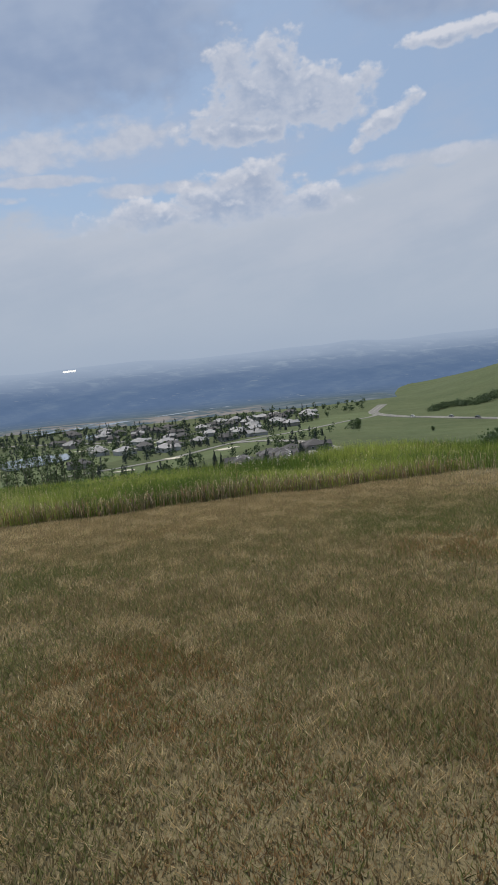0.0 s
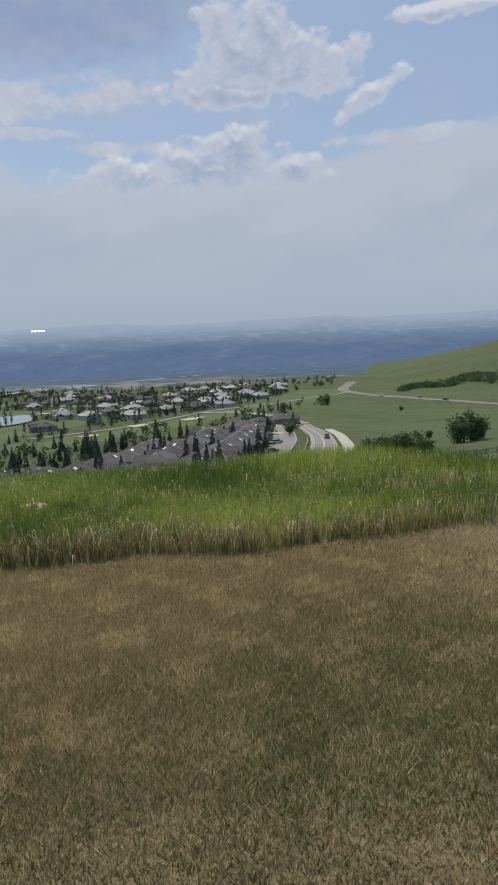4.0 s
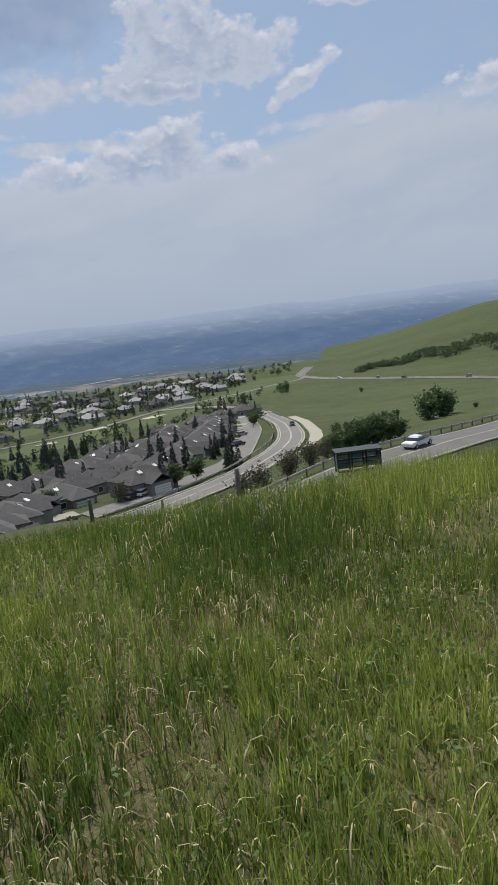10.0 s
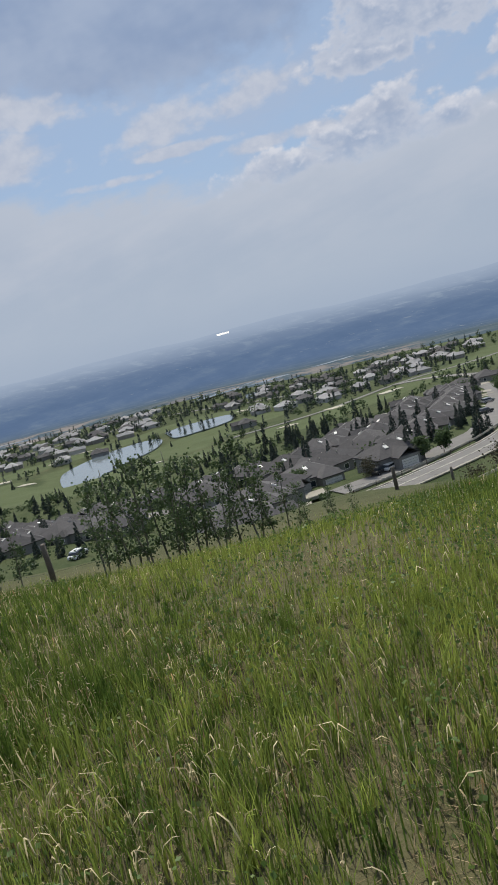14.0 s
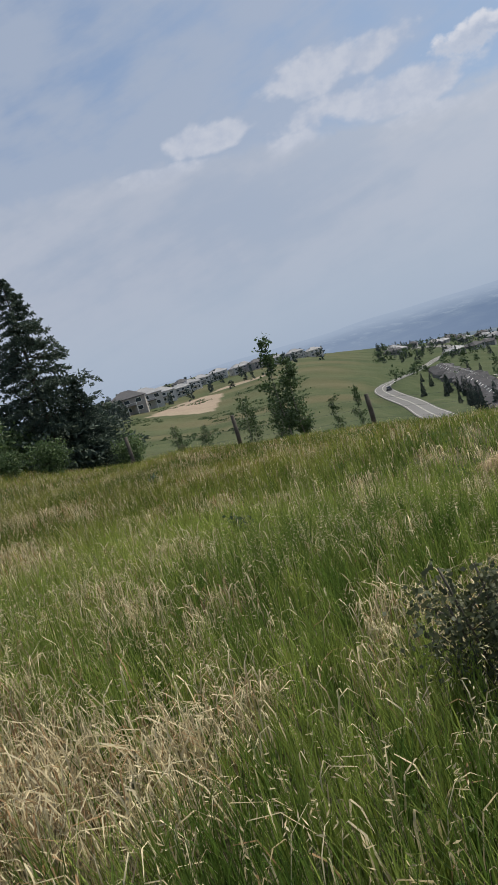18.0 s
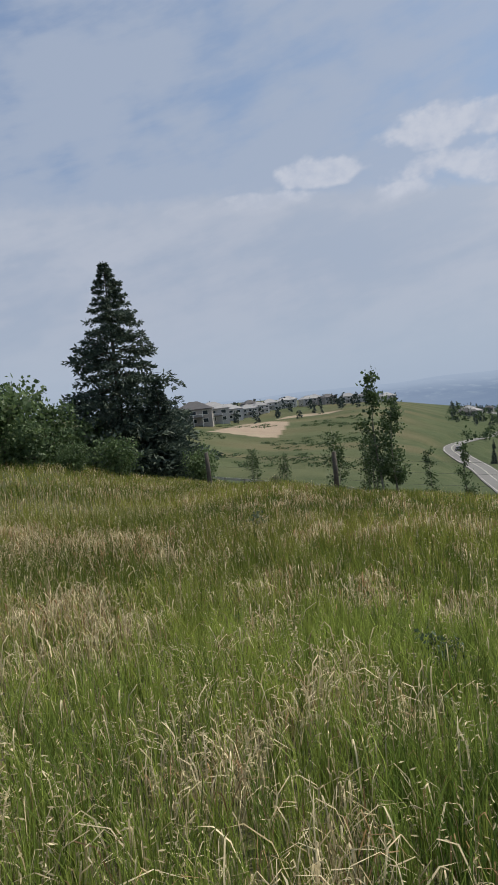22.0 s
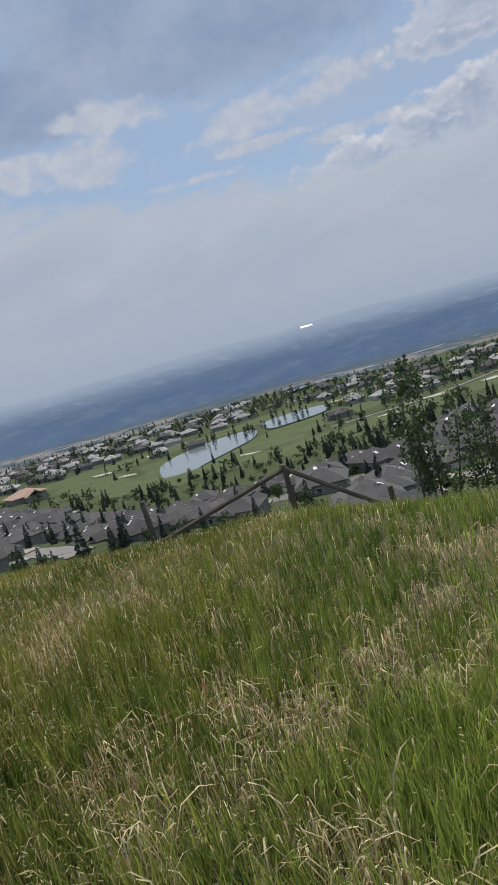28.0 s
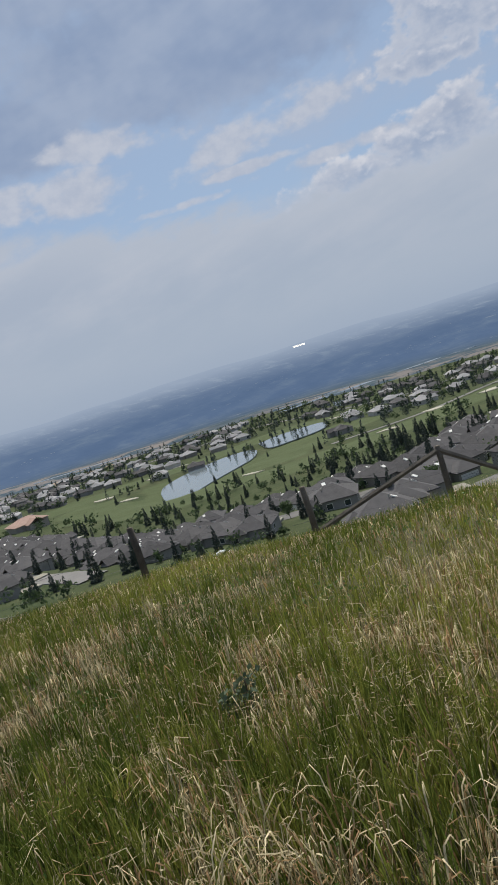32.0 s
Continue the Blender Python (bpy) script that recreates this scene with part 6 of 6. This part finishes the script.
def panicle_mesh(name, x, y, high, colour, rg, mat, spikes=6):
    """Brome stalks: a thin stem and a one-sided bunch of drooping spikelets."""
    n = len(x)
    z = ground_z(x, y) - 0.01
    a = rg.uniform(0, 6.283, n)
    out = np.stack([np.cos(a), np.sin(a), 0 * a], -1)
    side = np.stack([-np.sin(a), np.cos(a), 0 * a], -1)
    root_ = np.stack([x, y, z], -1)
    lean = (rg.uniform(0.05, 0.3, n) * high)[:, None]
    top = root_ + out * lean + np.array([0, 0, 1.0]) * high[:, None]
    t = 0.0009
    rows, faces = [root_ - side * t, root_ + side * t, top], [[0, 1, 2]]
    for k in range(spikes):
        u = 0.70 + 0.30 * k / (spikes - 1)
        foot = root_ + (top - root_) * u
        ln = (rg.uniform(0.011, 0.023, n) * (0.7 + 0.5 * high / 0.3))[:, None]
        way = out * rg.uniform(0.3, 1.0, n)[:, None] + side * rg.normal(0, 0.55, n)[:, None] + np.array([0, 0, 1.0]) * rg.uniform(-0.9, 0.25, n)[:, None]
        way /= np.linalg.norm(way, axis=1)[:, None]
        w = np.cross(way, rg.normal(size=(n, 3)))
        w = w / (np.linalg.norm(w, axis=1)[:, None] + 1e-9) * ln * 0.11
        b = 3 + 4 * k
        rows += [foot, foot + way * ln * 0.55 + w, foot + way * ln, foot + way * ln * 0.55 - w]
        faces += [[b, b + 1, b + 2], [b, b + 2, b + 3]]
    V = np.stack(rows, 1)
    m = V.shape[1]
    T = (np.array(faces)[None] + (np.arange(n) * m)[:, None, None]).reshape(-1, 3)
    return new(name, raw_mesh(name, V.reshape(-1, 3), T, mat, np.repeat(colour, m, 0)))


def tall_grass():
    rg = np.random.default_rng(31)
    xs, ys = [], []
    for count, x0, x1, y0, y1 in ((470000, -15.5, 4.5, -1.6, 4.5), (200000, -24, 8, 3.0, 9.5), (110000, -40, 13, -3.4, 13), (80000, -40, -14, -3.4, 12), (40000, 2, 16, -1, 13)):
        u, v = sown(count, x0, x1, y0, y1, rg)
        xs.append(u)
        ys.append(v)
    x, y = np.concatenate(xs), np.concatenate(ys)
    ok = y > lawn_edge(x) + 0.025 * rg.normal(size=len(x))
    ok &= np.hypot((x - 0.15) / 1.15, np.where(y < 3.25, 0.75, 1.0) * (y - 3.25)) > 0.21
    x, y = x[ok], y[ok]
    # blades gather in tufts, each with its own height, tint and share of straw
    cell = 0.15
    ix, iy = np.floor(x / cell).astype(np.int64), np.floor(y / cell).astype(np.int64)

    def lot(salt):
        v = np.sin(ix * 12.9898 + iy * 78.233 + salt * 37.719) * 43758.5453
        return v - np.floor(v)

    pull = np.where(rg.uniform(0, 1, len(x)) < 0.55, rg.uniform(0.2, 0.85, len(x)), 0.0)
    x = x + pull * ((ix + 0.15 + 0.7 * lot(1)) * cell - x)
    y = y + pull * ((iy + 0.15 + 0.7 * lot(2)) * cell - y)
    tuft, tone, share = lot(3), lot(4), lot(5)
    n = len(x)
    d = from_track(x, y)
    inward = y - lawn_edge(x)
    edge = np.clip(1 - inward / 0.75, 0, 1)
    west = np.clip((-x - 1.5) / 4, 0, 1)
    far_west = np.clip((-x - 9) / 3, 0, 1)
    near_path = west * np.clip(1 - (inward - 0.3) / 2.2, 0, 1)
    # straw stands in drifts a metre or so across
    drift = waves(x, y, 2.3, 1) * 0.5 + waves(x, y, 5.5, 2) * 0.5
    patch = ease(drift, 0.53, 0.72)
    strawy = 0.022 + (0.05 + 0.19 * west) * patch + 0.18 * near_path * (0.4 + patch) + 0.50 * edge ** 2 * (1 - 0.75 * west) + 0.06 * far_west + 0.18 * (share > 0.955) * (0.3 + 0.7 * west)
    east = np.clip((x + 3.5) / 2, 0, 1) * np.clip((inward - 0.9) / 0.8, 0, 1) * np.clip((6.5 - y) / 1.5, 0, 1)
    thatch_share = 0.08 + 0.34 * east * ease(waves(x, y, 3.0, 6), 0.38, 0.62) + 0.16 * patch * west + 0.05 * far_west + 0.08 * edge
    kind = rg.uniform(0, 1, n)
    straw = kind < strawy
    thatch = (kind > 1 - thatch_share) & ~straw
    sparse = waves(x, y, 1.7, 5)
    keep = straw | thatch | (rg.uniform(0, 1, n) < np.clip(0.30 + 0.7 * sparse + 0.3 * tuft - 0.35 * patch * west - 0.14 * east * ease(waves(x, y, 3.0, 6), 0.38, 0.62), 0.15, 1))
    size = (0.72 + 0.40 * waves(x, y, 0.8, 9) + 0.30 * tuft) * (1 - 0.42 * np.clip((y - 2.5) / 4, 0, 1) * (1 - np.clip((x + 0.5) / 2, 0, 1))) * (1 + 0.25 * np.clip((x - 0.5) / 2, 0, 1) * np.clip((y - 4) / 3, 0, 1)) * (1 + 0.30 * np.exp(-((inward - 0.5) / 0.6) ** 2))
    size = size * (1 - 0.34 * east)
    t1 = np.clip(0.5 + 1.2 * (waves(x, y, 1.1, 3) - 0.5) + 0.9 * (tone - 0.5), 0, 1)[:, None]
    t2 = rg.uniform(0, 1, n)[:, None]
    green = np.array([0.092, 0.150, 0.030]) * (1 - t1) + np.array([0.310, 0.365, 0.085]) * t1
    green = green * (0.65 + 0.7 * t2) * (1 + np.array([-0.10, -0.20, -0.26]) * far_west[:, None]) * (1 + 0.06 * west * (1 - far_west))[:, None]
    gold = np.array([0.34, 0.275, 0.15]) * (1 - t2) + np.array([0.76, 0.66, 0.44]) * t2
    rust = (rg.uniform(0, 1, n) < 0.10 + 0.25 * far_west + 0.15 * edge)[:, None]
    grey = (rg.uniform(0, 1, n) < 0.85 * edge * (1 - west))[:, None]
    gold = np.where(grey, np.array([0.20, 0.165, 0.115]) * (0.6 + 0.9 * t2), gold)
    gold = np.where(rust, np.array([0.34, 0.22, 0.115]) * (0.6 + 0.7 * t2), gold)
    brown = np.array([0.20, 0.145, 0.085]) * (1 - t2) + np.array([0.44, 0.35, 0.225]) * t2
    grow = 1 + 1.1 * np.clip(d / 10, 0, 1)
    near = d < 3.6

    m = keep & ~straw & ~thatch & near
    h = rg.uniform(0.09, 0.33, m.sum()) * size[m]
    b = (rg.uniform(0.03, 0.38, m.sum()) + 0.5 * (rg.uniform(0, 1, m.sum()) < 0.12)) * h
    low = strip_mesh("tall_grass", x[m], y[m], 0.0050 * rg.uniform(0.6, 1.4, m.sum()) * grow[m], green[m], rg, BLADES, [(0 * h, 0 * h), (b * 0.25, h * 0.55), (b, h * 0.98)], (1.0, 0.8))
    tagged(low, "tall green meadow grass with upright blades", "grass", kind="stuff")
    m = keep & ~straw & ~thatch & ~near
    h = rg.uniform(0.09, 0.33, m.sum()) * size[m]
    low = strip_mesh("tall_grass", x[m], y[m], 0.0058 * rg.uniform(0.6, 1.4, m.sum()) * grow[m], green[m], rg, BLADES, [(0 * h, 0 * h), (h * rg.uniform(0.03, 0.4, m.sum()), h)], (1.0,))
    tagged(low, "green meadow grass running to the crest", "grass", kind="stuff")

    for m, close in ((straw & (d < 2.6), True), (straw & (d >= 2.6), False)):
        k = m.sum()
        h = rg.uniform(0.08, 0.27, k) * size[m]
        reach = h * rg.uniform(0.12, 0.85, k)
        droop = rg.uniform(0.45, 1.0, k)
        steps = [(0 * h, 0 * h), (reach * 0.12, h * 0.48), (reach * 0.34, h * 0.84), (reach * 0.68, h * (0.72 + 0.28 * droop)), (reach * 1.1, h * droop)]
        taper = (0.6, 0.9, 1.0, 0.8)
        if not close:
            steps, taper = [steps[0], steps[2], steps[4]], (0.8, 1.0)
        dead = strip_mesh("dry_grass", x[m], y[m], (0.0050 if close else 0.0044) * rg.uniform(0.6, 1.5, k) * grow[m] ** 0.6, gold[m], rg, BLADES, steps, taper)
        tagged(dead, "pale dry straw arching over among the green grass", "grass", kind="stuff")

    m = thatch
    k = m.sum()
    h = rg.uniform(0.02, 0.09, k)
    mat_ = strip_mesh("dead_thatch", x[m], y[m], 0.0048 * rg.uniform(0.6, 1.4, k) * grow[m] ** 0.6, brown[m], rg, BLADES, [(0 * h, 0 * h), (h * rg.uniform(0.3, 2.2, k), h)], (1.0,))
    tagged(mat_, "low brown thatch of last year's grass", "grass", kind="stuff")

    clump = np.clip(waves(x, y, 3.4, 12) * 0.6 + waves(x, y, 1.3, 13) * 0.4 - 0.42, 0, 1) * 2.2
    m = rg.uniform(0, 1, n) < (0.004 + 0.030 * west) * (0.15 + 1.5 * clump) * np.where(d < 5, 1.0, 0.5)
    k = m.sum()
    hc = (np.array([0.44, 0.36, 0.20]) * (1 - t2[m]) + np.array([0.72, 0.62, 0.40]) * t2[m])
    top = panicle_mesh("seed_heads", x[m], y[m], rg.uniform(0.20, 0.36, k) * size[m], hc, rg, BLADES)
    tagged(top, "pale drooping seed heads above the meadow grass", "grass", kind="stuff")


def lawn():
    rg = np.random.default_rng(32)
    xs, ys = [], []
    for count, x0, x1, y0, y1 in ((340000, -3.0, 5.0, -9.5, 0.4), (160000, -0.8, 3.4, -8.5, -2.5), (200000, -1.4, 3.6, -3.4, 0.3), (80000, -12, 12, -12, 1.0), (190000, -22, -2.5, -2.3, 0.1), (40000, -34, -18, -7, -1.0), (30000, -1, 3, -9.6, -6)):
        u, v = sown(count, x0, x1, y0, y1, rg)
        xs.append(u)
        ys.append(v)
    x, y = np.concatenate(xs), np.concatenate(ys)
    ok = y < lawn_edge(x) + 0.03 + 0.03 * rg.normal(size=len(x))
    x, y = x[ok], y[ok]
    n = len(x)
    z = ground_z(x, y) - 0.005
    broad = waves(x, y, 0.55, 21) * 0.6 + waves(x, y, 1.6, 22) * 0.4
    blot = waves(x, y, 6.5, 23) * 0.5 + waves(x, y, 21.0, 24) * 0.5
    dried = np.clip(-(y + 0.9) / 2.5, 0.05, 1)
    green = 0.12 + 0.26 * dried + ease(broad, 0.34, 0.62) * 0.5 * dried
    green = np.clip(green + 0.5 * (0.5 - blot) * dried, 0.02, 0.95)
    pale = ease(blot, 0.52, 0.70)
    rust = ease(waves(x, y, 1.3, 25), 0.52, 0.75) * (1 - pale) * np.clip(-(y + 1.5) / 2, 0, 1)
    t, g = rg.uniform(0, 1, n), rg.uniform(0, 1, n)[:, None]
    straw = np.array([0.265, 0.205, 0.112])[None] * (1 + 0.28 * np.clip((y + 5) / 3, 0, 1)[:, None]) * (1 + 0.30 * pale[:, None]) * (1 - rust[:, None] * np.array([0.08, 0.25, 0.35]))
    olive = np.array([0.120, 0.146, 0.050]) * (1 - g) + np.array([0.185, 0.180, 0.074]) * g
    colour = np.where((t < green)[:, None], olive, straw) * (0.55 + 0.9 * rg.uniform(0, 1, n))[:, None]
    # paler to the west: the side light there is put into the tint
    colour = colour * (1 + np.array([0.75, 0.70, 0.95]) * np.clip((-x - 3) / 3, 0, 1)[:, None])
    bleached = rg.uniform(0, 1, n) > 0.93 - 0.18 * pale
    colour[bleached] = np.array([0.47, 0.39, 0.24]) * (0.8 + 0.4 * g[bleached])
    h = rg.uniform(0.015, 0.05, n) * (0.8 + 0.5 * waves(x, y, 3.0, 26))
    a, f = rg.uniform(0, 6.283, n), rg.uniform(0, 6.283, n)
    w = rg.uniform(0.0016, 0.0036, n) * (1 + 1.0 * np.clip(from_track(x, y) / 6, 0, 1))
    lean = rg.uniform(0.1, 1.3, n) * h
    V = np.stack([np.stack([x - np.cos(f) * w, y - np.sin(f) * w, z], -1), np.stack([x + np.cos(f) * w, y + np.sin(f) * w, z], -1),
                  np.stack([x + np.cos(a) * lean, y + np.sin(a) * lean, z + h], -1)], 1)
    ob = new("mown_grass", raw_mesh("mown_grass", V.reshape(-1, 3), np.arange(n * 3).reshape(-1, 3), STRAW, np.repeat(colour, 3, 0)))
    tagged(ob, "short mown lawn, brown and green in patches", "grass", kind="stuff")


tall_grass()
lawn()


def forbs():
    """Low broad-leaved plants between the grasses."""
    rg = np.random.default_rng(34)
    P = []
    for x0, x1, y0, y1, count in ((-2, 6, 1.5, 8.5, 420), (-15, -2, 1.0, 8.0, 140)):
        for cx, cy in zip(rg.uniform(x0, x1, count), rg.uniform(y0, y1, count)):
            k = int(rg.integers(20, 60))
            r_ = rg.uniform(0.06, 0.22)
            q = rg.normal(size=(k, 2)) * r_
            P.append(np.column_stack([cx + q[:, 0], cy + q[:, 1], rg.uniform(0.03, 0.16, k)]))
    P = np.vstack(P)
    P[:, 2] += ground_z(P[:, 0], P[:, 1])
    V, Q = cards(P, 0.022, rg, 0.0, 1.2)
    ob = new("meadow_herbs", raw_mesh("meadow_herbs", V, None, HERBS, quads=Q))
    tagged(ob, "low broad-leaved green herbs between the meadow grass", "herbs", kind="stuff")



def straw_tussock(x0, y0, width, high):
    """A mound of matted dead grass hanging over on all sides."""
    rg = np.random.default_rng(35)
    k = 1100
    a, r_ = rg.uniform(0, 6.283, k), width * np.sqrt(rg.uniform(0, 1, k)) * 0.55
    x, y = x0 + np.cos(a) * r_, y0 + np.sin(a) * r_
    h = high * rg.uniform(0.55, 1.1, k) * (1.1 - 0.6 * r_ / width)
    reach = width * rg.uniform(0.15, 0.6, k)
    tint = np.array([0.34, 0.25, 0.15]) + rg.uniform(0, 1, k)[:, None] * np.array([0.26, 0.23, 0.16])
    ob = strip_mesh("straw_tussock", x, y, 0.008 * rg.uniform(0.6, 1.4, k), tint, rg, BLADES, [(0 * h, 0 * h), (reach * 0.3, h * 0.9), (reach * 0.7, h), (reach * 1.1, h * rg.uniform(0.2, 0.8, k))], (0.8, 1.0, 0.9), a)
    tagged(ob, "matted mound of reddish dead grass in the meadow", "tussock")


straw_tussock(-7.8, 4.95, 0.38, 0.19)
forbs()
